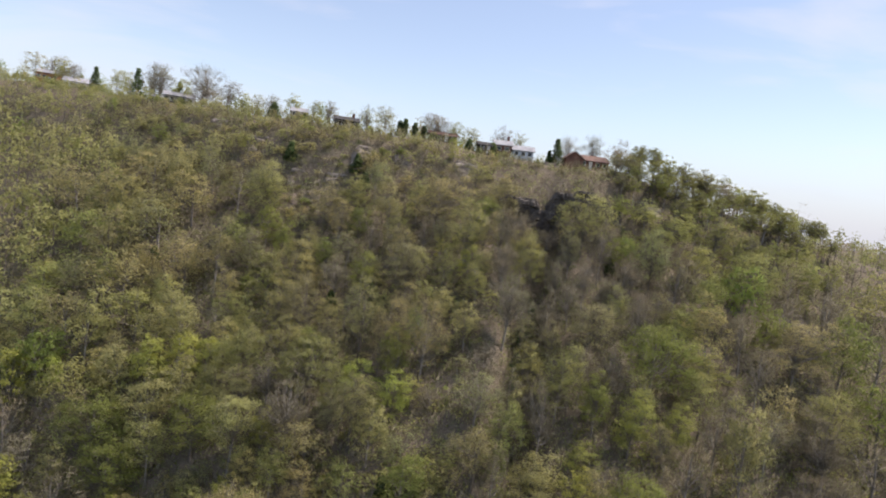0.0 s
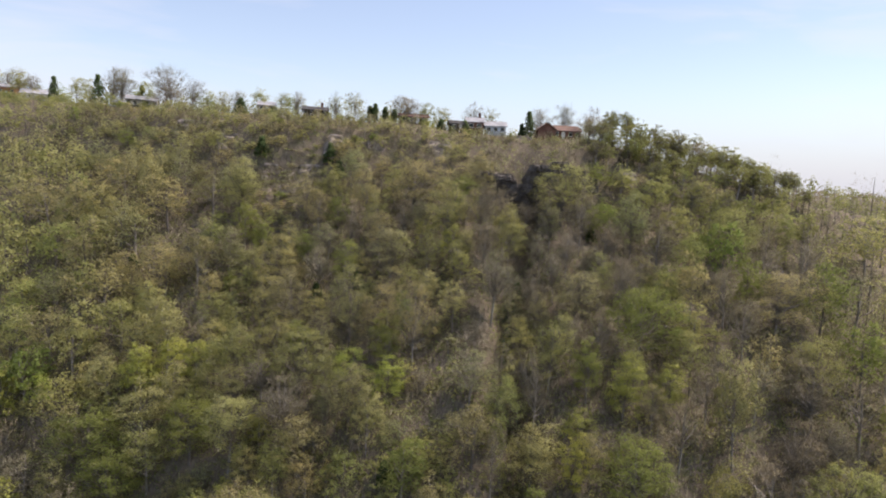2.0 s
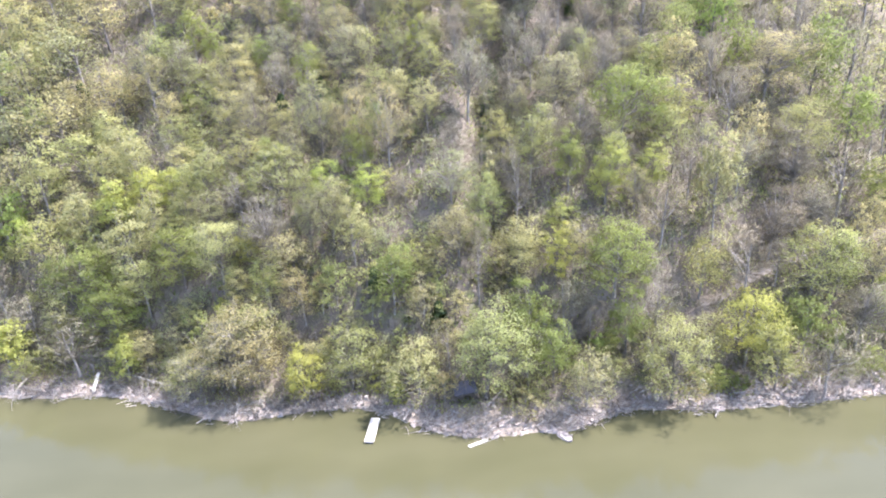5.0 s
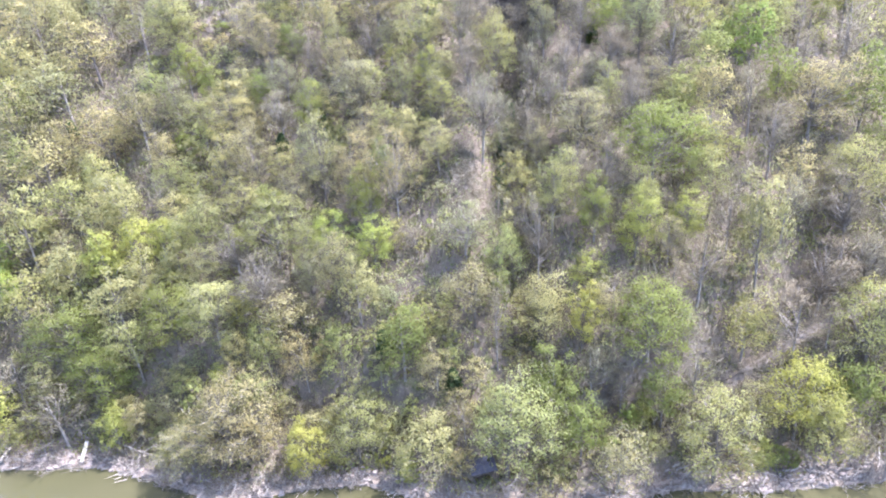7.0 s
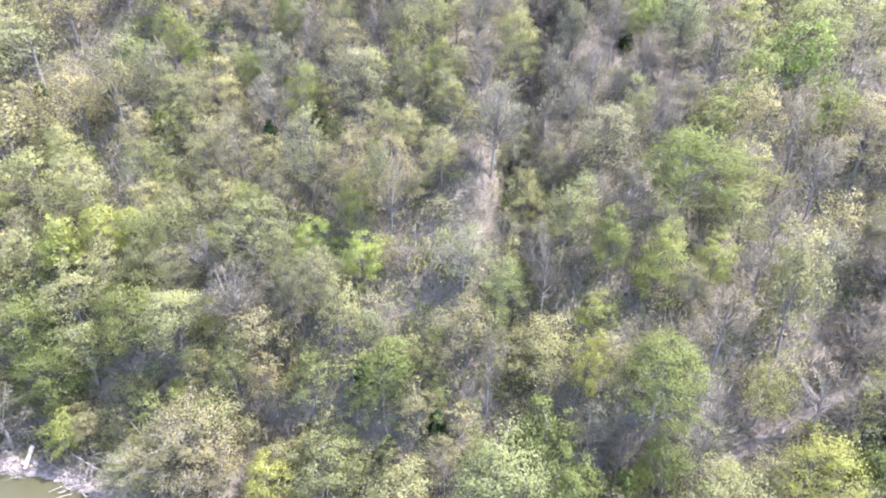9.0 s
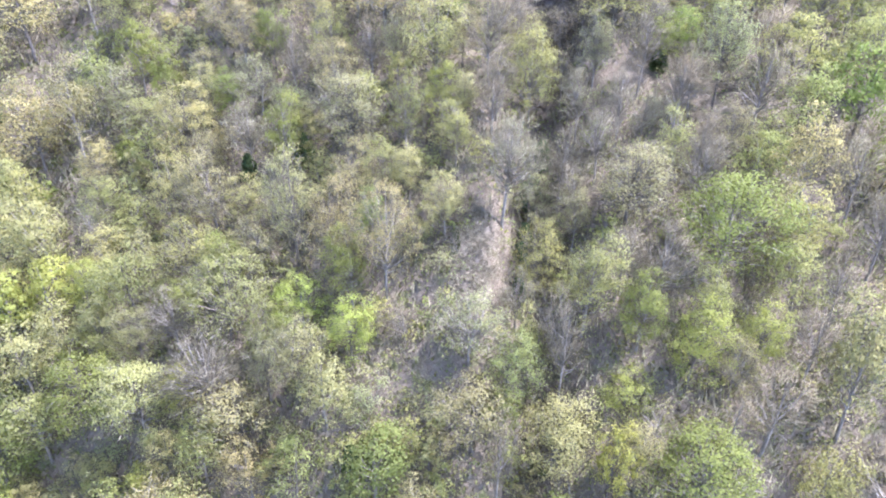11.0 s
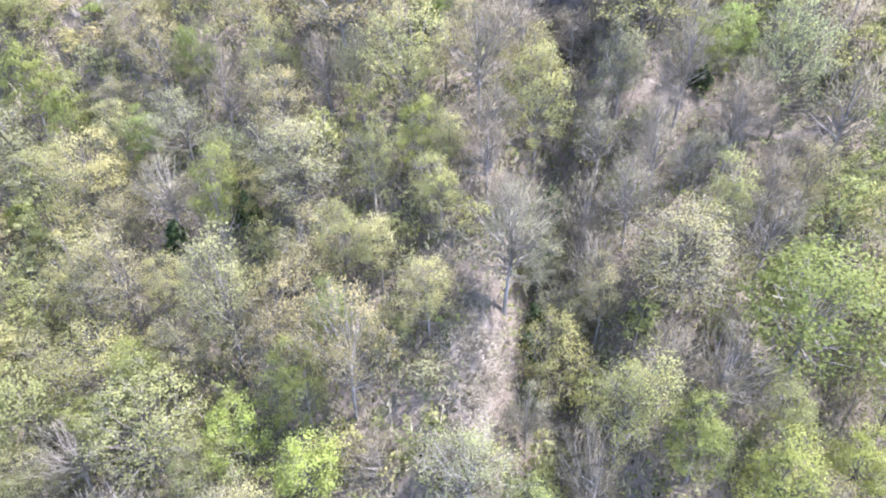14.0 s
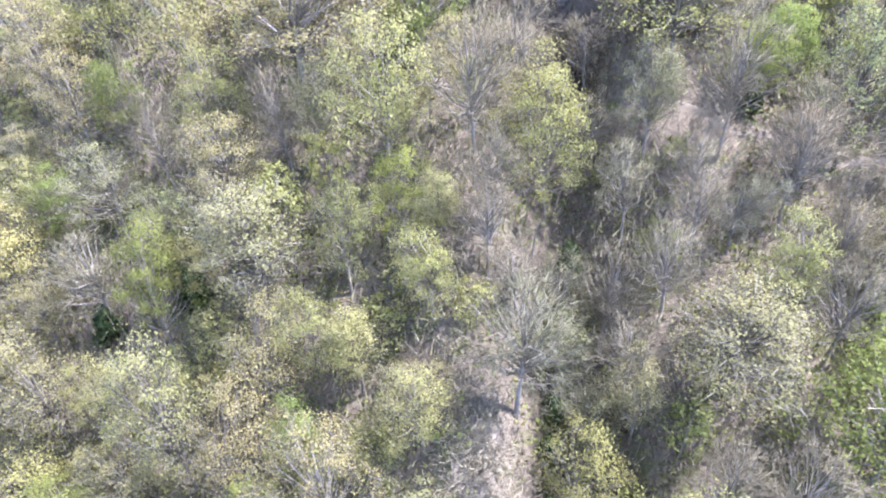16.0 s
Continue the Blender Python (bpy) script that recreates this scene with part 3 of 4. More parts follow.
plant(24.0, 87.9, "lime", radius=2.6, height=11.5)
plant(11.2, 88.7, "grey", radius=2.5, height=16.0)
plant(10.4, 78.0, "gold", radius=6.6, height=16.8)
plant(-0.2, 80.4, "gold", radius=4.5, height=11.9)
plant(-11.2, 85.2, "olive", radius=5.2, height=12.7)
plant(-19.0, 83.2, "lime", radius=3.1, height=11.3)
plant(33.9, 86.6, "green", radius=5.8, height=13.9)
plant(25.6, 74.0, "pale", radius=4.4, height=11.8)
plant(39.8, 74.2, "olive", radius=6.2, height=14.6)
plant(67.1, 83.8, "olive", radius=6.0, height=14.3)
plant(54.1, 78.6, "lime", radius=5.0, height=14.9)
plant(73.3, 78.8, "grey", radius=4.9, height=14.4)
plant(53.1, 92.2, "gold", radius=4.2, height=21.0)
plant(71.4, 112.7, "tan", radius=6.6, height=15.2)
plant(70.5, 130.2, "olive", radius=6.6, height=13.9)
plant(57.3, 129.8, "olive", radius=4.3, height=13.7)
plant(32.0, 136.3, "olive", radius=6.6, height=14.8)
plant(-2.3, 138.9, "tan", radius=6.6, height=16.0)
plant(18.2, 132.6, "olive", radius=4.1, height=11.5)
plant(-41.1, 141.5, "green", radius=2.9, height=12.5)
plant(-66.5, 143.5, "pale", radius=6.6, height=13.8)
plant(-48.0, 139.9, "olive", radius=3.3, height=11.5)
plant(-82.5, 164.0, "tan", radius=5.8, height=12.9)
plant(-56.5, 134.5, "tan", radius=5.1, height=13.1)
plant(-68.3, 131.2, "tan", radius=6.6, height=13.7)
plant(-85.6, 145.4, "olive", radius=6.6, height=14.5)
plant(-62.2, 125.5, "olive", radius=5.6, height=12.8)
plant(69.2, 95.9, "grey", radius=5.0, height=14.2)
plant(63.7, 91.6, "grey", radius=5.5, height=14.5)
plant(71.6, 92.7, "grey", radius=5.0, height=14.8)
plant(78.4, 95.9, "grey", radius=5.9, height=14.8)
plant(55.3, 83.8, "grey", radius=4.5, height=12.9)
plant(42.9, 90.5, "grey", radius=4.4, height=13.3)
plant(49.2, 87.0, "olive", radius=3.9, height=12.5)
plant(72.9, 101.0, "olive", radius=5.2, height=13.7)
plant(89.2, 114.7, "grey", radius=6.6, height=15.1)
plant(107.1, 136.3, "olive", radius=6.6, height=15.5)
plant(87.1, 128.7, "grey", radius=6.3, height=14.8)
plant(-78.4, 110.9, "grey", radius=5.6, height=13.6)
plant(-47.4, 100.9, "olive", radius=4.2, height=12.5)
plant(24.8, 84.5, "grey", radius=4.1, height=12.3)
plant(39.5, 82.3, "grey", radius=4.3, height=12.3)
plant(-27.5, 90.9, "olive", radius=4.3, height=12.3)
plant(56.7, 73.9, "olive", radius=3.9, height=13.4)
plant(63.5, 71.3, "grey", radius=4.5, height=13.1)
plant(-86.8, 133.9, "olive", radius=5.5, height=13.4)
plant(-95.8, 161.5, "tan", radius=6.6, height=15.1)
plant(-61.5, 149.8, "tan", radius=6.4, height=13.6)
plant(-51.2, 151.7, "grey", radius=4.7, height=12.8)
plant(-37.5, 89.0, "tan", radius=5.2, height=10.0)
plant(-26.5, 87.2, "tan", radius=5.0, height=10.5)
for x in (-50.0, -46.5, -43.5, -40.0, -36.0, -32.5, -29.5, -26.5, -23.0, -64.0, -68.0, 8.0, 14.5, 19.0):      # bare twiggy bushes at the water's edge
    y = lerp(x, SHORE) + 2.2
    plant(x, y, "grey", radius=2.2, height=5.0, z=ground_z(x, y) - 1.6, fine=True, label="bare grey twiggy bush leaning over the water")
# the rest of the wood between them
def clear_of(x, y, r, part=0.78):
    return all((x - a) ** 2 + (y - b) ** 2 > (part * (r + c)) ** 2 for a, b, c in PLANTED)


BENCH = [(8, 139.4), (14, 137.2), (27, 134.4), (37, 131.4), (46, 130.3), (56, 128.0), (68, 129.2), (80, 130.2), (95, 131.5)]   # the old path along the upper slope


def open_ground(x, y):
    ty, tz, tw = track(x)
    if x > 40 and tw > 0.3 and abs(y - ty) < 2.2:
        return True
    if 44 < x < 60 and ty - 5.0 < y < ty + 2:      # dry grass bank below the track
        return True
    u = y - foot(x)
    if 10 < x < 90 and -2.5 < y - lerp(x, BENCH) < 1.5:
        return True
    return abs(x - 9.9) < 3.4 and 101 < y < 116      # the bare strip on the spur
MARKED = list(PLANTED)


def shy(x, y):
    """True just downhill of a tree that stands out, where only lower growth leaves it in view."""
    return any(abs(x - a) < 0.8 * c and -5.5 < y - b < 0.0 for a, b, c in MARKED)


def kind_at(x, u):
    """The mix of trees changes over the slope: sunny and tan beside the spur, bare and grey in the ravine and beyond."""
    patch = noise.noise((x * 0.05, u * 0.05, 9.0))
    if 11 < x - 0.13 * u < 20 and u > 16:
        return random.choice(("grey", "grey", "olive", "pale", "grey"))
    if x > 46 and u > 52 and random.random() < 0.62:
        return "slim"
    if x < -8 and random.random() < 0.55:
        return random.choice(("tan", "pale", "gold", "gold", "lime" if u < 34 else "tan"))
    if x < 12:
        if u < 30:
            return random.choice(("olive", "olive", "olive", "green", "tan", "tan", "pale", "gold", "lime") if patch > -0.1 else ("tan", "tan", "olive", "olive", "pale", "gold", "grey"))
        return random.choice(("tan", "tan", "olive", "olive", "pale", "gold", "green") if patch > 0 else ("tan", "tan", "olive", "olive", "grey", "pale"))
    if u < 28:
        return random.choice(("olive", "grey", "green", "grey", "green", "tan"))
    return random.choice(("grey", "olive", "grey", "tan", "grey", "green") if patch > -0.1 else ("grey", "grey", "olive", "grey"))


FAR = []


def fill(tries, biggest, smallest, seed, part, lo=-4.0, hi=92.0):
    """Trees set where there is room, between two sizes of crown."""
    random.seed(seed)
    for _ in range(tries):
        x = random.uniform(-215, 200)
        u = random.uniform(lo, hi)
        y = foot(x) + u
        bank = y - lerp(x, SHORE)
        if bank < 5.5 or open_ground(x, y):
            continue
        kind = kind_at(x, u)
        r = random.uniform(smallest, biggest)
        tall = r * random.uniform(2.6, 3.4) + 2.0
        if kind == "slim":
            r, tall = r * 0.62, tall * 1.05
        if bank < 6:
            tall *= 0.8
        if x < 44 and u > 62:                      # only low growth near the brow
            k = 0.78 if u < 68 else 0.46 if u < 74 else 0.26
            r, tall = r * (0.3 + 0.7 * k), tall * k
            if u > 81:
                continue
        elif u > 62:
            tall *= 0.75 if u < 72 else 0.6
        if -43 < x < -23 and 140 < y < 161:        # the pale scar
            r, tall = r * 0.5, tall * (0.32 if y < 148 else 0.2)
        if 15 < x < 41 and 63 < u < 80:            # the dark hollow under the houses
            tall *= 0.75
            kind = "grey"
        if 0 < x < 8.5 and 98 < y < 120:           # small trees beside the bare strip
            tall *= 0.6
        if shy(x, y):
            r, tall = r * 0.8, tall * 0.62
        if not clear_of(x, y, r, part):
            continue
        if abs(x) < 92:
            plant(x, y, kind, radius=r, height=tall)
        else:
            FAR.append((x, y, kind, r / 4.6))
            PLANTED.append((x, y, r))


fill(9000, 5.0, 3.7, 11, 0.72)
fill(14000, 3.6, 2.5, 12, 0.62)
fill(9000, 2.4, 1.6, 13, 0.72)
fill(5000, 3.2, 2.0, 14, 0.56, -3.0, 20.0)
# low trees and bushes along the bank, their boughs down to the ground
random.seed(41)
tries = 0
while tries < 1300:
    tries += 1
    x = random.uniform(-100, 100)
    y = lerp(x, SHORE) + random.uniform(3.4, 9.0)
    size = random.uniform(0.32, 0.62)
    if open_ground(x, y) or abs(x - 6.5) < 4 or abs(x + 57) < 4 or not clear_of(x, y, 3.4 * size, 0.6):
        continue
    plant(x, y, random.choice(("olive", "pale", "tan", "grey", "grey", "green", "lime", "olive")), size, width=1.25, z=ground_z(x, y) - 4.6 * size, fine=False, label="low bushy tree with boughs over the river bank")


# ---- woods too far off to tell apart, one object ----
def pooled(name, trees, thin, material_of, label):
    """Many trees of the stock joined: trunks and limbs in one part, each leaf colour in another."""
    root = new(name)
    tagged(root, label, "woods", kind="stuff")
    woodv, woodf, base, crowns = [], [], 0, {}
    for x, y, kind, size in trees:
        wood, wf, fine, ff, v, f, n = STOCK[kind, random.randrange(FORMS)][3]
        a = random.uniform(0, 6.283)
        z = ground_z(x, y)
        m = np.array([[math.cos(a), -math.sin(a), 0], [math.sin(a), math.cos(a), 0], [0, 0, 1]]) * size
        w = np.array([tuple(q) for q in wood[:36]]) @ m.T + (x, y, z - 0.2)
        woodv.append(w)
        woodf += [tuple(base + i for i in q) for q in wf[:30]]
        base += len(w)
        k = v.reshape(-1, 3, 3)[::thin]
        c = k.mean(1, keepdims=True)
        k = (c + (k - c) * (1.7 if kind == "grey" else 3.9)).reshape(-1, 3) @ m.T + (x, y, z - 0.2)
        crowns.setdefault(kind, []).append((k, n.reshape(-1, 3, 3)[::thin].reshape(-1, 3) @ (m / size).T))
    o = new("timber", mesh_of("timber", np.concatenate(woodv), woodf, BARK))
    o.parent = root
    tagged(o, kind="stuff")
    for kind, ks in crowns.items():
        v = np.concatenate([q[0] for q in ks])
        n = np.concatenate([q[1] for q in ks])
        o = new(kind + "_crowns", leaf_mesh(kind + "_crowns", v, np.arange(len(v)).reshape(-1, 3), n, material_of[kind]))
        o.parent = root
        tagged(o, kind="stuff")
    return root


random.seed(23)
for _ in range(230):                     # the flat top behind the brow
    x = random.uniform(-330, 260)
    y = foot(x) + random.uniform(112, 190)
    FAR.append((x, y, random.choice(["olive", "pale", "grey", "olive", "green"]), random.uniform(0.4, 0.72)))
pooled("distant_woods", FAR, 26, LEAF, "spring woodland along the bluff in olive, tan and grey")

# far hills: small leaf clumps on the ground sheet
rng = np.random.default_rng(5)
pts = []
for _ in range(5200):
    x, y = rng.uniform(130, 1900), rng.uniform(120, 2300)
    if math.hypot(x, y) > 330 and (y > foot(x) + 120 or x > 330) and y > x * 0.25:
        pts.append(Vector((x, y, ground_z(x, y) + 5 + rng.uniform(0, 5))))
v, f, n = leaves(pts, 42000, 4.2, 2.4, rng, 0.8)
n[:] = (n + (0, -0.6, 1.2)) / np.linalg.norm(n + (0, -0.6, 1.2), axis=1)[:, None]
far_trees = new("far_hill_woods", leaf_mesh("far_hill_woods", v, f, n, LEAF["grey"]))
tagged(far_trees, "hazy grey-green woods on the distant hills", "woods", kind="stuff")


# ---- undergrowth, brush and stones of the bank ----
def tufts(name, spots, stems, length, material, leaf=None, nleaf=0, label="", category="undergrowth", radius=0.03, leafsize=0.2):
    v, f, tips = [], [], []
    for x, y in spots:
        z = ground_z(x, y) - 0.1
        ln = length * random.uniform(0.5, 1.2)
        for _ in range(stems):
            d = Vector((random.gauss(0, 0.7), random.gauss(0, 0.7), random.uniform(0.25, 1.0))).normalized()
            o = Vector((x + random.gauss(0, 0.5), y + random.gauss(0, 0.5), z))
            mid = o + d * ln * 0.55
            end = mid + (d + Vector((random.gauss(0, 0.4), random.gauss(0, 0.4), 0.0))) * ln * 0.45
            tube(v, f, [o, mid, end], [radius * ln * 0.5, radius * ln * 0.35, radius * ln * 0.1], 3)
            tips += [mid, end]
    root = new(name, mesh_of(name, v, f, material))
    tagged(root, label, category, kind="stuff")
    if leaf:
        lv, lf, n = leaves(tips, nleaf, 0.42, leafsize, np.random.default_rng(len(spots)))
        n = n * 0.5 + (-0.1, -0.4, 0.7)
        n /= np.linalg.norm(n, axis=1)[:, None]
        o = new("leafage", leaf_mesh("leafage", lv, lf, n, leaf))
        o.parent = root
        tagged(o, kind="stuff")
    return root


random.seed(31)
def slope_spots(count, lo, hi, span=112):
    out = []
    while len(out) < count:
        x = random.uniform(-span, span)
        y = foot(x) + random.uniform(lo, hi)
        if y - lerp(x, SHORE) > 3 and not (abs(y - track(x)[0]) < 2.2 and track(x)[2] > 0.3):
            out.append((x, y))
    return out


tufts("brush", slope_spots(800, 4, 84), 6, 2.6, BARK, LEAF["scrub"], 9000, "bare grey-brown brush and saplings under the trees")
tufts("undergrowth", slope_spots(420, 4, 84), 5, 1.7, TWIG, LEAF["green"], 19000, "fresh green shrubs and saplings under the trees", leafsize=0.2)
tufts("lower_undergrowth", slope_spots(620, -3, 28), 5, 2.2, TWIG, LEAF["olive"], 26000, "olive and green thicket at the foot of the slope", leafsize=0.22)
tufts("pale_undergrowth", slope_spots(520, 20, 90), 5, 1.8, TWIG, LEAF["pale"], 17000, "pale budding shrubs on the upper slope", leafsize=0.2)
# a haze of saplings and dead stems over the forest floor
def scrub(name, count, length, width, material, label, seed, lo=1.0, hi=86.0):
    rng = np.random.default_rng(seed)
    x = rng.uniform(-112, 112, count)
    y = np.array([foot(q) for q in x]) + rng.uniform(lo, hi, count)
    keep = [i for i in range(count) if y[i] - lerp(x[i], SHORE) > 2.0 and noise.noise((x[i] * 0.14, y[i] * 0.14, seed)) > -0.22 and not open_ground(x[i], y[i])]
    x, y = x[keep], y[keep]
    count = len(keep)
    z = np.array([ground_z(p, q) for p, q in zip(x, y)])
    up = rng.normal(0, 0.45, (count, 3)) + np.array((0, 0, 1.0))
    up /= np.linalg.norm(up, axis=1)[:, None]
    ln = length * rng.uniform(0.5, 1.6, (count, 1))
    base = np.stack([x, y, z], 1) + np.array((0, 0, 1.0)) * rng.uniform(-0.2, 2.2, (count, 1)) * length * 0.6
    side = np.cross(up, rng.normal(0, 1, (count, 3)))
    side /= np.linalg.norm(side, axis=1)[:, None]
    v = np.stack([base + up * ln, base + side * width, base - side * width], 1)
    n = rng.normal(0, 0.5, (count, 3)) + np.array((-0.1, -0.3, 0.8))
    n /= np.linalg.norm(n, axis=1)[:, None]
    flip = np.einsum("ij,ij->i", np.cross(v[:, 1] - v[:, 0], v[:, 2] - v[:, 0]), n) < 0
    v[flip] = v[flip][:, [0, 2, 1]]
    tagged(new(name, leaf_mesh(name, v.reshape(-1, 3), np.arange(count * 3).reshape(-1, 3), np.repeat(n, 3, axis=0), material)), label, "undergrowth", kind="stuff")


scrub("bare_scrub", 105000, 1.6, 0.055, LEAF["scrub"], "dense grey-brown bare scrub and saplings on the forest floor", 3)
scrub("budding_scrub", 46000, 0.38, 0.17, LEAF["olive"], "thin olive leafing scrub on the forest floor", 4)
scrub("green_scrub", 24000, 0.38, 0.18, LEAF["green"], "fresh green low growth on the forest floor", 6, 0.0, 60.0)
bank = []
while len(bank) < 420:
    x = random.uniform(-95, 95)
    bank.append((x, lerp(x, SHORE) + abs(random.gauss(0.6, 2.2))))
tufts("driftwood_brush", bank, 8, 2.0, DRIFTWOOD, None, 0, "tangled pale flood brush and dead sticks along the waterline", "brush", 0.085)

bank = []
while len(bank) < 260:
    x = random.uniform(-95, 95)
    bank.append((x, lerp(x, SHORE) + abs(random.gauss(0.4, 1.6))))
tufts("dark_brush", bank, 8, 3.0, BARK, None, 0, "dark tangled branches hanging over the waterline", "brush", 0.03)

shade = [(random.uniform(15, 41), 0) for _ in range(300)]
shade = [(x, foot(x) + random.uniform(65.5, 73.0)) for x, y in shade]
tufts("hollow_brush", shade, 9, 3.2, BARK, None, 0, "dark tangled brush in the rocky hollow below the houses", "brush", 0.03)
# brush added along the creek bed to darken ground that lies in shade
shade = []
while len(shade) < 150:
    x = random.uniform(14, 46)
    y = foot(x) + random.uniform(2.5, 12)
    if y - lerp(x, SHORE) > 4 and not open_ground(x, y):
        shade.append((x, y))
tufts("creek_brush", shade, 9, 2.6, BARK, None, 0, "brush added along the creek bed at the slope's foot to darken it as shade", "brush", 0.03)

# ---- the old dirt track and its dry grass ----
STRAW = grain("dry_grass", (0.21, 0.180, 0.118), (0.36, 0.315, 0.215), 2.0)
DIRT = grain("pale_dirt", (0.12, 0.10, 0.082), (0.33, 0.285, 0.23), 1.8, bumps=0.7, depth=0.08)
verts, faces = [], []
for i in range(120):
    x = 42 + i * 0.9
    ty = track(x)[0] + 0.5 * noise.noise((x * 0.12, 0, 9))
    for k in (-1.2, -0.55, 0.05, 0.6, 1.2):
        w = k * (1 + 0.6 * noise.noise((x * 0.3, k, 3)))
        verts.append((x, ty + w, ground_z(x, ty + w) + (0.14 if abs(k) < 1 else -0.2)))
    if i:
        faces += [(i * 5 - 5 + j, i * 5 + j, i * 5 + j + 1, i * 5 - 4 + j) for j in range(4)]
tagged(new("track", mesh_of("track", verts, faces, DIRT)), "old pale dirt track climbing across the foot of the slope", "track", kind="structure")
def drape(name, across, along, width, material, label, category, lift=-0.02, seed=2):
    """A bare patch laid over the ground along a line, its edges ragged and sunk."""
    verts, faces, n = [], [], 9
    for i, (x, y) in enumerate(along):
        for k in range(n):
            q = (k / (n - 1) - 0.5) * width * (1 + 0.5 * noise.noise((x * 0.35, y * 0.35, seed)))
            px_, py_ = x + across[0] * q, y + across[1] * q
            edge = abs(k - 4) == 4 or i in (0, len(along) - 1)
            ragged = 0.34 * noise.noise((px_ * 0.8, py_ * 0.8, seed)) + 0.2 * noise.noise((px_ * 2.3, py_ * 2.3, seed))
            verts.append((px_, py_, ground_z(px_, py_) + (-0.25 if edge else lift + ragged)))
        if i:
            faces += [(i * n - n + j, i * n + j, i * n + j + 1, i * n - n + j + 1) for j in range(n - 1)]
    return tagged(new(name, mesh_of(name, verts, faces, material)), label, category, kind="structure")


LITTER = grain("dry_litter", (0.135, 0.110, 0.080), (0.275, 0.232, 0.178), 1.6, bumps=0.8, depth=0.1)
SCAR = grain("pink_scar", (0.21, 0.165, 0.135), (0.44, 0.360, 0.305), 1.1, bumps=0.9, depth=0.15)
drape("bare_scar", (1, 0), [(-34 + 0.25 * (154 - y), y) for y in np.linspace(151.0, 157.5, 15)], 11.0, SCAR, "bare pinkish sandstone scar on the upper slope", "ground patch", 0.05, 7)
drape("bare_strip", (1, 0), [(9.9 + 0.5 * math.sin(i * 0.5), 102.0 + i * 0.5) for i in range(25)], 5.2, LITTER, "bare strip of pale dry litter on the spur", "ground patch")
drape("hillside_path", (0, 1), [(8 + i * 0.9, lerp(8 + i * 0.9, BENCH)) for i in range(96)], 1.7, LITTER, "old pale path of dry litter along the upper slope", "path", -0.02, 5)
dry = []
while len(dry) < 330:
    x = random.uniform(43, 61)
    y = track(x)[0] + random.uniform(-5.5, 0.6)
    dry.append((x, y))
for _ in range(420):
    dry.append((random.gauss(9.9, 1.5), random.gauss(109.0, 3.6)))
tufts("dry_grass", dry, 12, 0.8, STRAW, None, 0, "pale dry grass on open ground between the trees", "grass", 0.10)

ROCK = grain("bank_stone", (0.20, 0.165, 0.135), (0.44, 0.375, 0.32), 2.2, bumps=0.8, depth=0.08)
# near-black stone: the shade of the hollow is put into its colour
SHADE_ROCK = grain("shade_dark_rock", (0.07, 0.06, 0.055), (0.20, 0.175, 0.155), 0.6, bumps=1.0, depth=0.3, big=0.3)
CLIFF = grain("sandstone", (0.20, 0.165, 0.135), (0.46, 0.40, 0.34), 0.5, bumps=1.0, depth=0.3, big=0.3)


def stone(w, d, h, seed, crush=0.25):
    """A broken block: a cube cut and knocked about."""
    bm = bmesh.new()
    bmesh.ops.create_cube(bm, size=1.0)
    bmesh.ops.subdivide_edges(bm, edges=bm.edges[:], cuts=1, use_grid_fill=True)
    r = random.Random(seed)
    for q in bm.verts:
        k = 1.0 - 0.18 * (abs(q.co.x) > 0.4) * (abs(q.co.y) > 0.4) - 0.12 * (abs(q.co.z) > 0.4)
        q.co = Vector((q.co.x * w * k + r.gauss(0, crush * 0.16 * w), q.co.y * d * k + r.gauss(0, crush * 0.16 * d), q.co.z * h + r.gauss(0, crush * 0.16 * h)))
    return bm


def put(name, bm, material, m=None, parent=None, label="", category="", group="", kind="", smooth=False):
    me = bpy.data.meshes.new(name)
    bm.to_mesh(me)
    bm.free()
    me.materials.append(material)
    if smooth:
        me.polygons.foreach_set("use_smooth", [True] * len(me.polygons))
    o = new(name, me)
    if parent:
        o.parent = parent
    if m is not None:
        o.matrix_basis = m
    return tagged(o, label, category, group, kind)


# rubble of the bank, joined
verts, faces = [], []
r = random.Random(4)
for _ in range(800):
    x = r.uniform(-100, 100)
    y = lerp(x, SHORE) + abs(r.gauss(0.2, 1.9))
    s = r.uniform(0.12, 0.5)
    base = len(verts)
    z = ground_z(x, y) + s * 0.15
    for dx, dy, dz in ((-1, -1, -1), (1, -1, -1), (1, 1, -1), (-1, 1, -1), (-0.7, -0.7, 0.7), (0.7, -0.8, 0.6), (0.8, 0.7, 0.7), (-0.7, 0.7, 0.5)):
        verts.append((x + s * (dx + r.uniform(-0.4, 0.4)), y + s * (dy + r.uniform(-0.4, 0.4)), z + s * 0.6 * (dz + r.uniform(-0.3, 0.3))))
    faces += [tuple(base + i for i in q) for q in ((0, 1, 5, 4), (1, 2, 6, 5), (2, 3, 7, 6), (3, 0, 4, 7), (4, 5, 6, 7))]
rub = new("bank_rubble", mesh_of("bank_rubble", verts, faces, ROCK, False))
tagged(rub, "broken pale stones and shingle on the muddy river bank", "stones", kind="stuff")

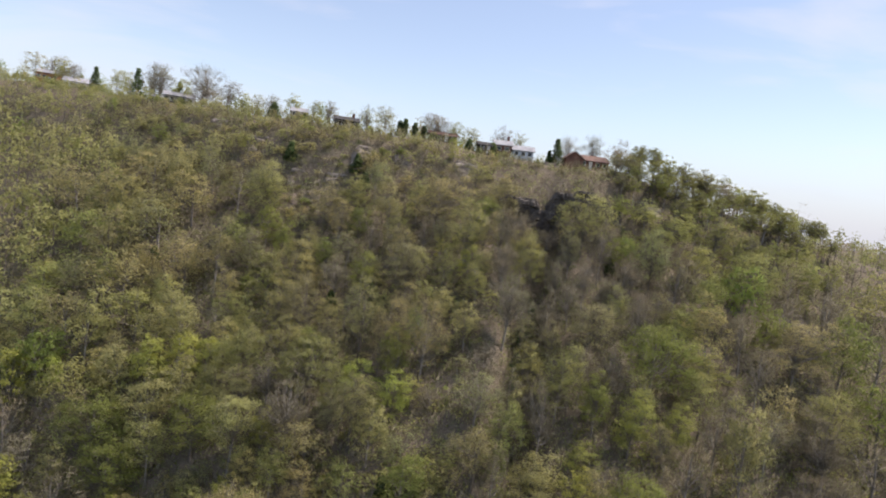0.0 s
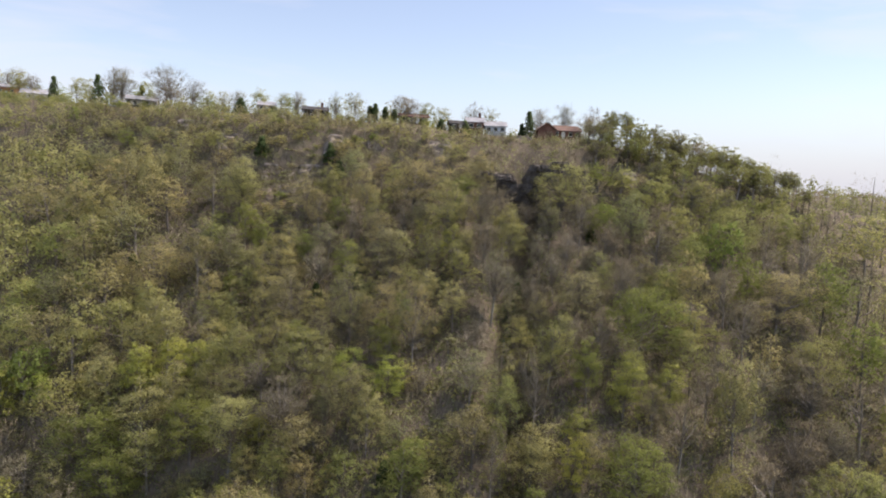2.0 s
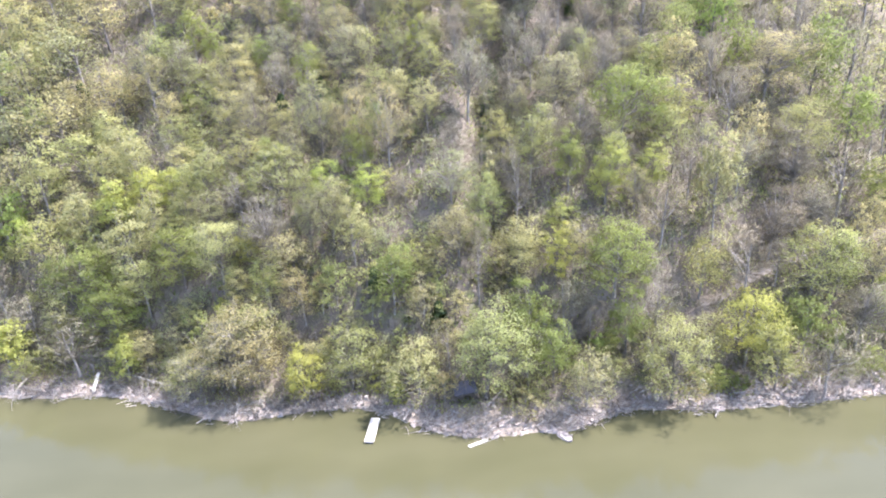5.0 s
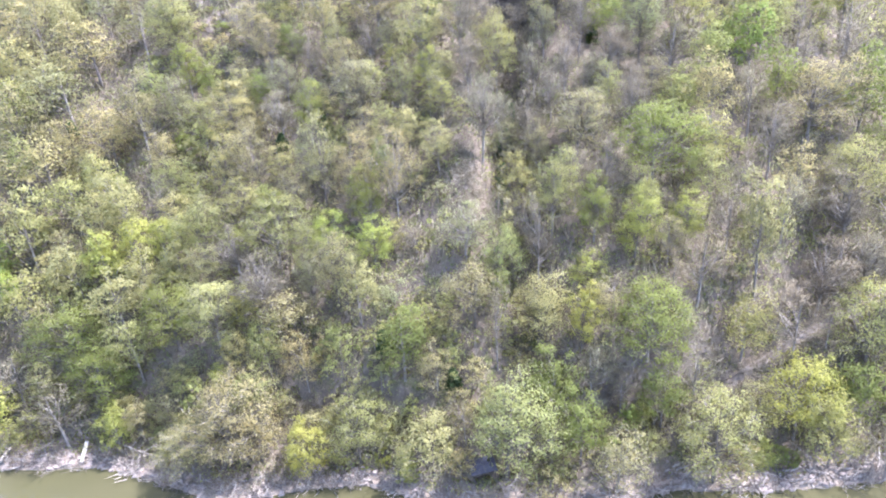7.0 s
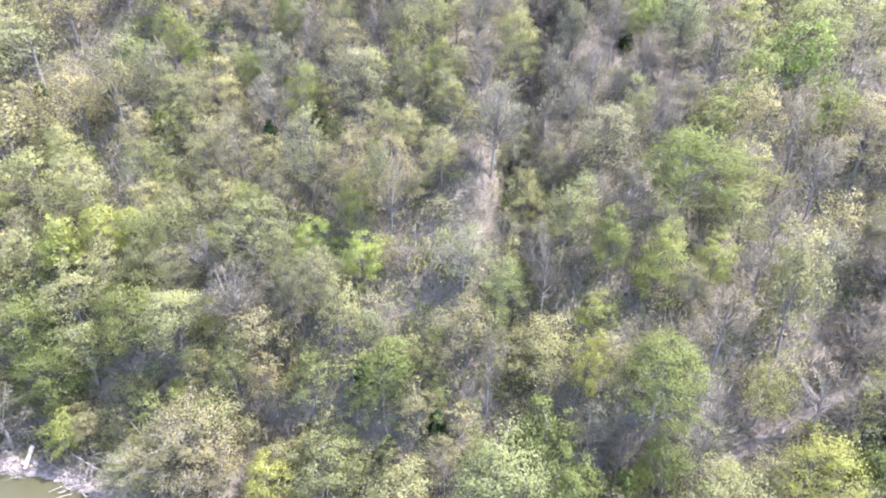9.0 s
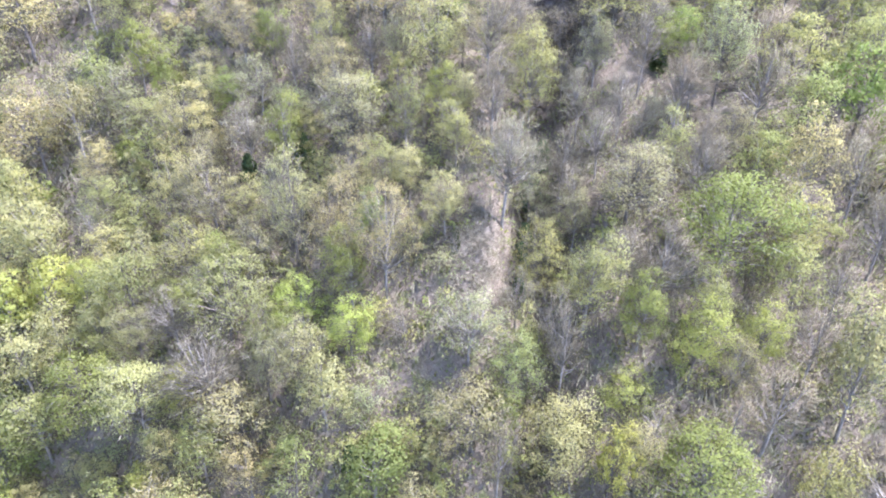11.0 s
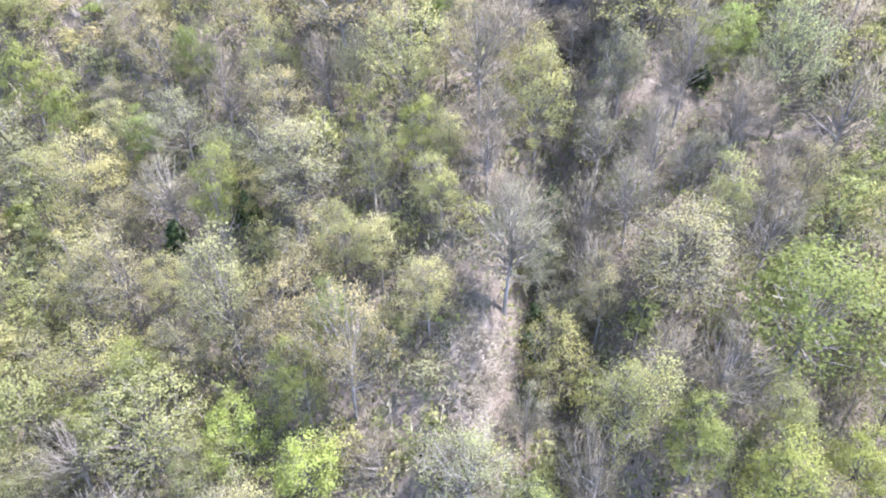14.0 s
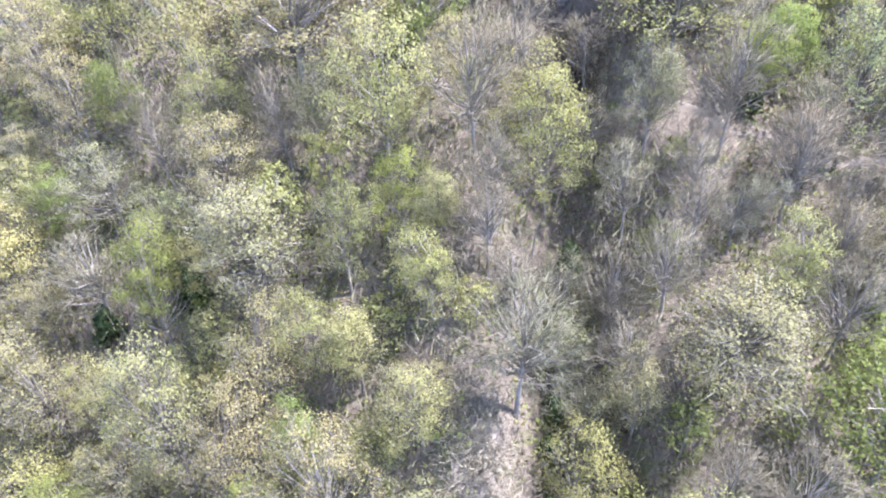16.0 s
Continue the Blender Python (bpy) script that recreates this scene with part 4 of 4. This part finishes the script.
# drift logs
r = random.Random(8)
for i in range(110):
    x = r.uniform(-88, 88)
    y = lerp(x, SHORE) + r.uniform(0.2, 3.2)
    ln = r.uniform(1.6, 5.2)
    v, f = [], []
    bend = Vector((0, r.gauss(0, 0.06), r.gauss(0, 0.04))) * ln
    tube(v, f, [Vector((-ln / 2, 0, 0)), bend, Vector((ln / 2, 0, 0))], [0.13, 0.11, 0.05], 6)
    tube(v, f, [bend, bend + Vector((ln * 0.2, ln * 0.12, ln * 0.10))], [0.05, 0.015], 4)
    o = new("drift_log", mesh_of("drift_log", v, f, DRIFTWOOD))
    o.matrix_world = pose(x, y, ground_z(x, y) + 0.12, 0, r.uniform(-8, 8), r.gauss(20, 35))
    tagged(o, "weathered pale driftwood log lying on the bank", "log", "drift logs on the bank")
for i in range(26):
    x = r.uniform(-85, 88)
    y = lerp(x, SHORE) + r.uniform(-0.3, 2.4)
    s = r.uniform(0.5, 1.1)
    put("boulder", stone(s * 1.3, s, s * 0.7, i, 0.5), ROCK, pose(x, y, ground_z(x, y) + s * 0.15, 0, 0, r.uniform(0, 360)), None, "pale weathered boulder at the water's edge", "rock", "boulders on the bank")

# ---- rock ledges under the brow ----
r = random.Random(15)
def ledge(x, y, w, h, tilt=0.0, label="weathered tan sandstone ledge on the upper slope", lean=0.42, material=CLIFF):
    """A face of broken strata, set back into the slope."""
    bm = bmesh.new()
    bmesh.ops.create_grid(bm, x_segments=int(w * 2.2), y_segments=int(h * 3.2), size=0.5)
    seed = r.uniform(0, 50)
    for q in bm.verts:
        a, b = q.co.x * w, (q.co.y + 0.5) * h
        edge = min(1.0, (0.5 - abs(q.co.x)) * 5.0)
        strata = math.floor(b * 1.3 + noise.noise((a * 0.25, seed, 0)) * 1.2)
        n = 0.9 * noise.noise((a * 0.55, strata * 0.9, seed)) + 0.45 * noise.noise((a * 1.6, b * 1.6, seed))
        q.co = Vector((a + 0.3 * noise.noise((b, a * 0.3, seed)), b * lean - edge * (1.1 + n) + 1.2, b * (0.55 + 0.45 * edge) - 0.5))
    bmesh.ops.solidify(bm, geom=bm.faces[:], thickness=0.5)
    put("rock_ledge", bm, material, pose(x, y, ground_z(x, y), 0, tilt, r.uniform(-12, 12)), None, label, "rock", "rock ledges")


ledge(-39.0, 158.0, 8.0, 4.0, 4, "pale pinkish sandstone scar on the upper slope")
ledge(-28.5, 154.6, 8.5, 5.0, -3, "pale pinkish sandstone scar on the upper slope")
ledge(-33.5, 151.5, 6.0, 2.6, 5, "pale pinkish sandstone scar on the upper slope")
for x, u, w, h in ((-22.0, 74, 6, 6), (-12, 76, 7, 4), (4, 76, 8, 5), (-52, 76, 8, 4), (-66, 77, 7, 4), (60, 60, 7, 3), (80, 56, 9, 3), (52, 74, 7, 4)):
    ledge(x, foot(x) + u, w, h, r.gauss(0, 3))

# shaded hollow under the houses: overhanging faces, with its shade in the dark colour
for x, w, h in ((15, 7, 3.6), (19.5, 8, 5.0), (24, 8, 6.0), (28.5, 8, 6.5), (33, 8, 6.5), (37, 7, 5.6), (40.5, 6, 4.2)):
    ledge(x, foot(x) + 72.5, w, h, 0, "overhanging rock face below the houses, its shade put into dark colour", -0.28, SHADE_ROCK)

# ---- floating dock, shed and flood wreck on the shore ----
WOOD_PALE = grain("weathered_board", (0.46, 0.41, 0.32), (0.68, 0.62, 0.50), 3.0, bumps=0.3, depth=0.01)
WOOD_DARK = grain("old_timber", (0.06, 0.05, 0.045), (0.15, 0.13, 0.12), 4.0)
TARP = grain("faded_tarp", (0.075, 0.07, 0.085), (0.13, 0.125, 0.145), 1.5, rough=0.6)
FLOAT = grain("dock_float", (0.10, 0.10, 0.11), (0.17, 0.17, 0.18), 3.0, rough=0.5)


def block(sx, sy, sz, bevel=0.02):
    bm = bmesh.new()
    bmesh.ops.create_cube(bm, size=1.0)
    bmesh.ops.scale(bm, vec=(sx, sy, sz), verts=bm.verts)
    if bevel:
        bmesh.ops.bevel(bm, geom=bm.edges[:], offset=bevel, segments=1, affect="EDGES")
    return bm


dock = new("floating_dock")
dock.matrix_world = pose(-8.2, 75.6, 0.42, 0, 0, -11)
tagged(dock, "narrow pale wooden floating dock lying out from the bank", "dock")
for i in range(26):
    put("deck_board", block(1.5, 0.19, 0.05, 0.008), WOOD_PALE, pose(random.uniform(-0.02, 0.02), -2.7 + i * 0.215, 0.0, 0, random.uniform(-0.5, 0.5), random.uniform(-0.6, 0.6)), dock)
for sx in (-0.68, 0.68):
    put("side_beam", block(0.09, 5.5, 0.16), WOOD_PALE, pose(sx, 0, -0.11), dock)
for sy in (-2.2, 0, 2.2):
    put("float", block(1.2, 0.9, 0.36, 0.08), FLOAT, pose(0, sy, -0.36), dock)

shed = new("lean_to_shed")
sx, sy = 7.0, 79.2
shed.matrix_world = pose(sx, sy, 1.5, 0, 0, 8)
tagged(shed, "dark open-fronted shed with a faded purple-grey roof under the trees", "shed")
for px_, py_, hh in ((-1.6, -1.1, 2.1), (1.6, -1.1, 2.1), (-1.6, 1.1, 2.5), (1.6, 1.1, 2.5)):
    put("post", block(0.13, 0.13, hh + 1.6), WOOD_DARK, pose(px_, py_, hh / 2 - 0.8), shed)
put("roof", block(3.9, 2.9, 0.07), TARP, pose(0, 0, 2.36, 9.5, 0, 0), shed)
put("roof_edge", block(4.0, 0.12, 0.16), WOOD_DARK, pose(0, -1.46, 2.10), shed)
for i in range(8):
    put("wall_board", block(0.40, 0.04, 2.3), WOOD_DARK, pose(-1.48 + i * 0.424, 1.12, 1.15), shed)
put("bench", block(2.6, 0.7, 0.1), WOOD_DARK, pose(0, 0.4, 0.7), shed)

board = put("leaning_board", block(0.6, 0.10, 3.4, 0.03), WOOD_PALE, pose(-57.4, 94.9, 1.7, -48, 4, -10), None, "long pale board stranded upright on the bank", "board")
put("stranded_plank", block(3.1, 0.55, 0.16, 0.03), WOOD_PALE, pose(7.8, 70.2, 0.12, 0, -2, 16), None, "pale plank adrift at the waterline", "plank")
put("stone_slab", stone(2.7, 1.4, 0.5, 77, 0.4), ROCK, pose(21.0, 69.6, 0.12, 4, 0, -52), None, "flat pale slab lying in the shallows", "rock")
put("stranded_can", block(0.7, 0.5, 0.5, 0.1), WOOD_PALE, pose(3.2, 74.6, 0.3, 8, 0, 30), None, "small white drum washed up on the bank", "drum")


def dead_tree(x, y, z, ln, tilt, turn, label, seed):
    rr = np.random.default_rng(seed)
    wood, wf, fine, ff, tips = skeleton(rr, ln, ln * 0.30, 0.35, 9, 4, 3)
    root = new("fallen_tree")
    root.matrix_world = pose(x, y, z, 0, tilt, turn)
    tagged(root, label, "fallen tree")
    o = new("trunk", mesh_of("trunk", wood, wf, DRIFTWOOD))
    o.parent = root
    o = new("twigwork", mesh_of("twigwork", fine, ff, DRIFTWOOD))
    o.parent = root
    tagged(o, kind="stuff")


dead_tree(-52.0, 95.5, 2.4, 10.5, 82, -40, "bleached fallen tree reaching down over the bank", 1)
dead_tree(50.5, 84.2, 6.2, 6.5, 76, 205, "bleached fallen limb on the slope below the track", 2)
dead_tree(-31.0, 87.5, 1.6, 8.0, 80, -70, "bleached fallen tree at the waterline", 3)
dead_tree(13.0, 79.0, 2.6, 7.0, 79, -120, "grey fallen tree lying across the bank", 4)
dead_tree(28.0, 79.5, 2.4, 7.5, 82, 250, "grey fallen tree lying across the bank", 5)
dead_tree(-70.0, 100.0, 2.0, 9.0, 80, -100, "bleached fallen tree on the bank", 6)
dead_tree(66.0, 76.0, 1.6, 7.0, 80, 230, "grey fallen tree lying across the bank", 7)

# ---- evergreens and garden trees of the brow ----
def conifer(x, y, tall, wide, label="dark green spruce beside the houses", seed=1, column=False):
    rr = np.random.default_rng(seed)
    root = new("cypress" if column else "conifer")
    root.matrix_world = pose(x, y, ground_z(x, y) - 0.1)
    tagged(root, label, "tree", "evergreens on the brow")
    v, f, tips = [], [], []
    tube(v, f, [Vector((0, 0, 0)), Vector((0, 0, tall * 0.5)), Vector((0, 0, tall))], [tall * 0.022, tall * 0.014, 0.02], 6)
    n = int(26 if not column else 18)
    for i in range(n):
        h = 0.08 + 0.9 * i / n
        reach = wide * ((1 - h) ** 0.85 if not column else (1 - h ** 4) * 0.8 + 0.12)
        for k in range(5):
            a = rr.uniform(0, 6.283)
            e = Vector((math.cos(a) * reach, math.sin(a) * reach, h * tall - (0.18 if not column else -0.5) * reach))
            o = Vector((0, 0, h * tall))
            tube(v, f, [o, e], [0.04, 0.012], 3)
            tips += [o.lerp(e, q) for q in (0.4, 0.65, 0.85, 1.0)]
    w = new("trunk", mesh_of("trunk", v, f, BARK))
    w.parent = root
    lv, lf, n = leaves(tips, 2200, 0.16 * wide ** 0.5, 0.22, rr, 0.6)
    c = new("crown", leaf_mesh("crown", lv, lf, n, LEAF["dark"]))
    c.parent = root
    tagged(c, kind="stuff")


conifer(29.1, 165.5, 7.6, 2.4, seed=1)
conifer(27.2, 166.2, 4.0, 0.9, seed=2)
conifer(-106.0, 211.0, 11.0, 3.4, seed=3)
conifer(-91.0, 208.5, 8.0, 1.8, seed=9)
conifer(-127.0, 224.0, 9.0, 2.4, seed=10)
for i, x in enumerate((-14.6, -13.2, -10.4, -7.8)):
    conifer(x, foot(x) + 91.5, (4.6, 5.4, 4.4, 3.6)[i], 0.75, "narrow dark cypress in a garden row", 20 + i, True)
conifer(11.5, foot(11.5) + 90.5, 3.4, 1.7, "dark rounded evergreen bush by the cliff edge", 31)
conifer(5.0, foot(5.0) + 90.0, 3.0, 1.3, "dark rounded evergreen bush by the cliff edge", 32)
conifer(-53.5, foot(-53.5) + 93, 4.2, 2.4, "dark rounded evergreen bush in a garden", 33)
random.seed(77)
for x, u, kind, size, wd in ((-78.0, 95, "grey", 1.12, 0.95), (-102.2, 96, "grey", 1.14, 0.8), (-98.5, 97, "grey", 1.1, 0.8), (-71.0, 97, "grey", 0.75, 0.8), (-145, 97, "olive", 0.85, 1.0), (-152, 99, "grey", 0.9, 1.0), (-158, 96, "tan", 0.85, 1.0), (-138, 97, "grey", 0.8, 0.9),
                              (-118, 97, "olive", 0.7, 1.0), (-112, 98, "olive", 0.66, 1.0), (-88, 99, "olive", 0.7, 1.1), (-83, 101, "grey", 0.8, 0.9), (-66, 98, "olive", 0.5, 1.1), (-60, 97, "pale", 0.55, 1.0), (-56, 99, "grey", 0.6, 0.9), (-48, 98, "olive", 0.55, 1.1), (-42, 98, "pale", 0.58, 1.0), (-37, 97, "grey", 0.62, 0.8),
                              (-25, 97, "grey", 0.58, 0.8), (-18.9, 92, "pale", 0.68, 0.95), (-4.3, 94, "grey", 0.66, 1.35), (1.0, 95, "olive", 0.52, 1.2), (5.5, 96, "pale", 0.55, 1.1), (15.0, 99, "grey", 0.62, 1.0), (20.0, 100, "pale", 0.62, 0.9), (33.5, 99, "grey", 0.76, 0.8), (40.8, 98, "grey", 0.84, 0.75), (47.5, 98, "grey", 0.74, 0.75), (53.5, 97, "grey", 0.66, 0.75)):
    o = plant(x, foot(x) + u, kind, size, width=wd * (1.25 if kind == "grey" else 1.0), z=ground_z(x, foot(x) + u) - 2.4 * size, fine=kind == "grey", label="tall bare tree standing on the brow against the sky" if kind == "grey" else "")
    tagged(o, group="trees on the brow")

# slender trees in rows along the falling brow
random.seed(78)
for i in range(58):
    x = 43.5 + i * 1.05 + random.uniform(-0.6, 0.6)
    u = random.choice((79, 83, 87)) + random.uniform(-2, 2) - 0.05 * (x - 42)
    kind = random.choice(("slim", "slim", "slim", "olive"))
    o = plant(x, foot(x) + u, kind, radius=random.uniform(1.5, 2.5), height=random.uniform(4.6, 7.0) + min(2.5, (x - 42) * 0.06), fine=True, label="slender leafing tree in a row along the brow")
    tagged(o, group="trees on the brow")

# dark green bushes; several are added to stand in for shade in gaps and ravine
for x, y, h in (((-14.0, 127.3, 4.5), (-15.2, 130.1, 4.0), (38.6, 132.9, 3.5), (20.7, 125.8, 4.5), (17.4, 119.0, 4.0), (16.3, 112.5, 3.2), (17.2, 115.4, 3.4), (19.0, 121.8, 3.8), (15.6, 108.8, 2.8), (42.8, 138.7, 4.0), (-13.8, 130.8, 4.0), (-66.4, 141.7, 3.5), (-22.2, 126.0, 3.5), (-41.9, 161.9, 5.0), (-23.4, 155.9, 5.0), (-20.8, 153.3, 4.5), (-6.1, 93.1, 3.5), (4.2, 87.6, 3.5))):
    conifer(x, y, h, h * 0.42, "dark evergreen thicket that partly stands in for the shade of a hollow", int(x * 10 + 900))

# ---- houses on the brow ----
def painted(name, colour, rough=0.6):
    return grain(name, tuple(0.88 * q for q in colour), colour, 3.0, rough, bumps=0.08, depth=0.01)


BRICK_RED = painted("red_brown_brick", (0.20, 0.10, 0.075), 0.85)
BRICK_ORANGE = painted("orange_brick", (0.46, 0.22, 0.11), 0.85)
SIDING_WHITE = painted("white_siding", (0.62, 0.62, 0.60))
SIDING_BLUE = painted("pale_blue_siding", (0.52, 0.60, 0.66))
SIDING_DARK = painted("dark_stained_boards", (0.075, 0.06, 0.05), 0.8)
SIDING_TAN = painted("tan_siding", (0.42, 0.36, 0.27))
ROOF_GREY = grain("grey_shingle", (0.24, 0.24, 0.25), (0.40, 0.40, 0.41), 4.0, bumps=0.3, depth=0.03)
ROOF_BROWN = grain("brown_shingle", (0.12, 0.075, 0.06), (0.23, 0.15, 0.12), 4.0, bumps=0.3, depth=0.03)
ROOF_DARK = grain("dark_shingle", (0.04, 0.038, 0.037), (0.09, 0.085, 0.08), 4.0, bumps=0.3, depth=0.03)
TRIM = painted("white_trim", (0.80, 0.79, 0.76))
m, t, p = mat("window_glass", 0.05, 0.6)
p.inputs["Base Color"].default_value = (0.02, 0.025, 0.03, 1)
GLASS = m


def house(name, x, y, w, d, h, pitch, turn, wall, roof, label, windows=3, chimney=False, door=True, porch=0.0, z=None):
    """A low house: walls, gabled roof with eaves, framed windows and a door on its river side."""
    root = new(name)
    root.matrix_world = pose(x, y, ground_z(x, y) + 0.1 if z is None else z, 0, 0, turn)
    tagged(root, label, "house" if w > 4.5 else "shed", "houses on the brow")
    put("wall", block(w, d, h + 1.2, 0.02), wall, pose(0, 0, h / 2 - 0.6), root)
    rise = d / 2 * pitch
    bm = bmesh.new()
    ov = 0.45
    prof = [(-d / 2 - ov, h - 0.12), (0, h + rise + 0.1), (d / 2 + ov, h - 0.12), (d / 2 + ov, h - 0.30), (0, h + rise - 0.10), (-d / 2 - ov, h - 0.30)]
    a = [bm.verts.new((-w / 2 - ov, q[0], q[1])) for q in prof]
    b = [bm.verts.new((w / 2 + ov, q[0], q[1])) for q in prof]
    for i in range(6):
        j = (i + 1) % 6
        bm.faces.new((a[i], a[j], b[j], b[i]))
    bm.faces.new(a[::-1])
    bm.faces.new(b)
    bmesh.ops.recalc_face_normals(bm, faces=bm.faces)
    put("roof", bm, roof, None, root)
    for side in (-1, 1):
        bm = bmesh.new()
        q = [bm.verts.new((side * (w / 2 - 0.03), -d / 2, h - 0.02)), bm.verts.new((side * (w / 2 - 0.03), d / 2, h - 0.02)), bm.verts.new((side * (w / 2 - 0.03), 0, h + rise - 0.05))]
        e = [bm.verts.new(s.co - Vector((side * 0.12, 0, 0))) for s in q]
        bm.faces.new(q)
        bm.faces.new(e[::-1])
        for i in range(3):
            bm.faces.new((q[i], e[i], e[(i + 1) % 3], q[(i + 1) % 3]))
        bmesh.ops.recalc_face_normals(bm, faces=bm.faces)
        put("gable", bm, wall, None, root)
    slots = windows + (1 if door else 0)
    for i in range(slots):
        cx = -w / 2 + w * (i + 0.5) / slots
        if door and i == slots // 2:
            put("door", block(0.95, 0.08, 2.05), TRIM, pose(cx, -d / 2 - 0.03, 1.03), root)
            continue
        ww = min(1.5, w / slots * 0.6)
        fr = put("window", block(ww, 0.10, 1.15), TRIM, pose(cx, -d / 2 - 0.02, h * 0.58), root)
        put("pane", block(ww - 0.18, 0.03, 0.97, 0), GLASS, pose(0, -0.05, 0), fr)
    if chimney:
        put("chimney", block(0.7, 0.7, rise + 1.6), BRICK_RED, pose(w * 0.28, 0.2, h + rise * 0.5 + 0.5), root)
    if porch:
        put("porch_floor", block(porch, 2.2, 0.2), WOOD_DARK, pose(-w / 2 + porch / 2, -d / 2 - 1.1, 0.1), root)
        put("porch_roof", block(porch + 0.4, 2.5, 0.14), roof, pose(-w / 2 + porch / 2, -d / 2 - 1.2, h - 0.15, 7, 0, 0), root)
        for i in range(4):
            put("porch_post", block(0.14, 0.14, h - 0.3), TRIM, pose(-w / 2 + 0.15 + i * (porch - 0.3) / 3, -d / 2 - 2.1, (h - 0.3) / 2), root)
    return root


house("ranch_house", 38.2, 168.0, 9.8, 7.5, 2.4, 0.42, 3, BRICK_RED, ROOF_BROWN, "long low brick house with a brown roof at the cliff edge", 4, False)
house("gabled_wing", 33.6, 165.2, 3.6, 5.0, 2.3, 0.75, 93, BRICK_RED, ROOF_BROWN, "dark brick gabled wing with a brown roof on the brow", 1, False, False)
house("blue_house", 20.2, 168.8, 5.6, 5.2, 2.4, 0.50, -4, SIDING_BLUE, ROOF_GREY, "pale blue sided house with a grey shingle roof", 3, False, False)
house("brick_house", 14.6, 169.6, 4.6, 5.0, 2.7, 0.52, -4, BRICK_RED, ROOF_GREY, "red brick house with a pale grey roof among bushes", 2, True, False)
house("dark_cabin", 9.2, 167.0, 3.7, 3.4, 2.3, 0.45, 6, SIDING_DARK, ROOF_DARK, "small dark timber cabin at the cliff edge", 1)
house("low_house", -2.5, 172.5, 7.6, 5.5, 1.9, 0.35, 4, SIDING_DARK, ROOF_BROWN, "low dark house half hidden behind garden shrubs", 3)
house("deck_house", -30.6, 178.2, 6.8, 5.6, 2.2, 0.40, 8, SIDING_DARK, ROOF_DARK, "dark house with a deep roof, pale gable and chimney", 3, True, True, 6.0)
house("grey_cottage", -46.0, 186.2, 4.6, 4.4, 2.2, 0.5, 12, SIDING_TAN, ROOF_GREY, "small tan cottage with a grey roof in the garden trees", 2)
house("porch_house", -90.0, 206.5, 9.0, 6.2, 2.4, 0.45, 16, SIDING_WHITE, ROOF_GREY, "white house with a grey roof and a pillared porch", 4, False, True, 7.0)
house("white_shed", -99.6, 210.6, 3.6, 3.2, 2.1, 0.4, 18, SIDING_WHITE, ROOF_GREY, "small white shed with a dark doorway on the brow", 1)
house("white_house", -136.0, 231.0, 9.5, 6.5, 2.7, 0.5, 18, SIDING_WHITE, ROOF_GREY, "white house with a pale grey roof behind bare trees", 4, False)
house("orange_house", -151.5, 238.0, 7.0, 6.0, 3.6, 0.4, 18, BRICK_ORANGE, ROOF_GREY, "orange brick house at the end of the row", 3)
# garden wall along the brow below the long house
for x, w in ((26.0, 5.0), (46.0, 4.0)):
    put("garden_wall", block(w, 0.4, 1.0, 0.05), ROCK, pose(x, foot(x) + 88.5, ground_z(x, foot(x) + 88.5) + 0.3, 0, 0, -3), None, "low grey stone garden wall on the brow", "wall", "garden walls")
# garden shrubs and hedges between and before the houses
random.seed(63)
tries = 0
while tries < 420:
    tries += 1
    x = random.uniform(-165, 47)
    y = foot(x) + random.uniform(83, 97)
    size = random.uniform(0.11, 0.24)
    if not clear_of(x, y, 3.0 * size, 0.5) or 16 < x < 44 and y > foot(x) + 86:
        continue
    o = plant(x, y, random.choice(("olive", "green", "pale", "olive", "tan", "lime")), size, width=1.35, z=ground_z(x, y) - 4.2 * size, fine=False, label="rounded garden shrub in spring leaf on the brow")
    tagged(o, group="garden shrubs on the brow")
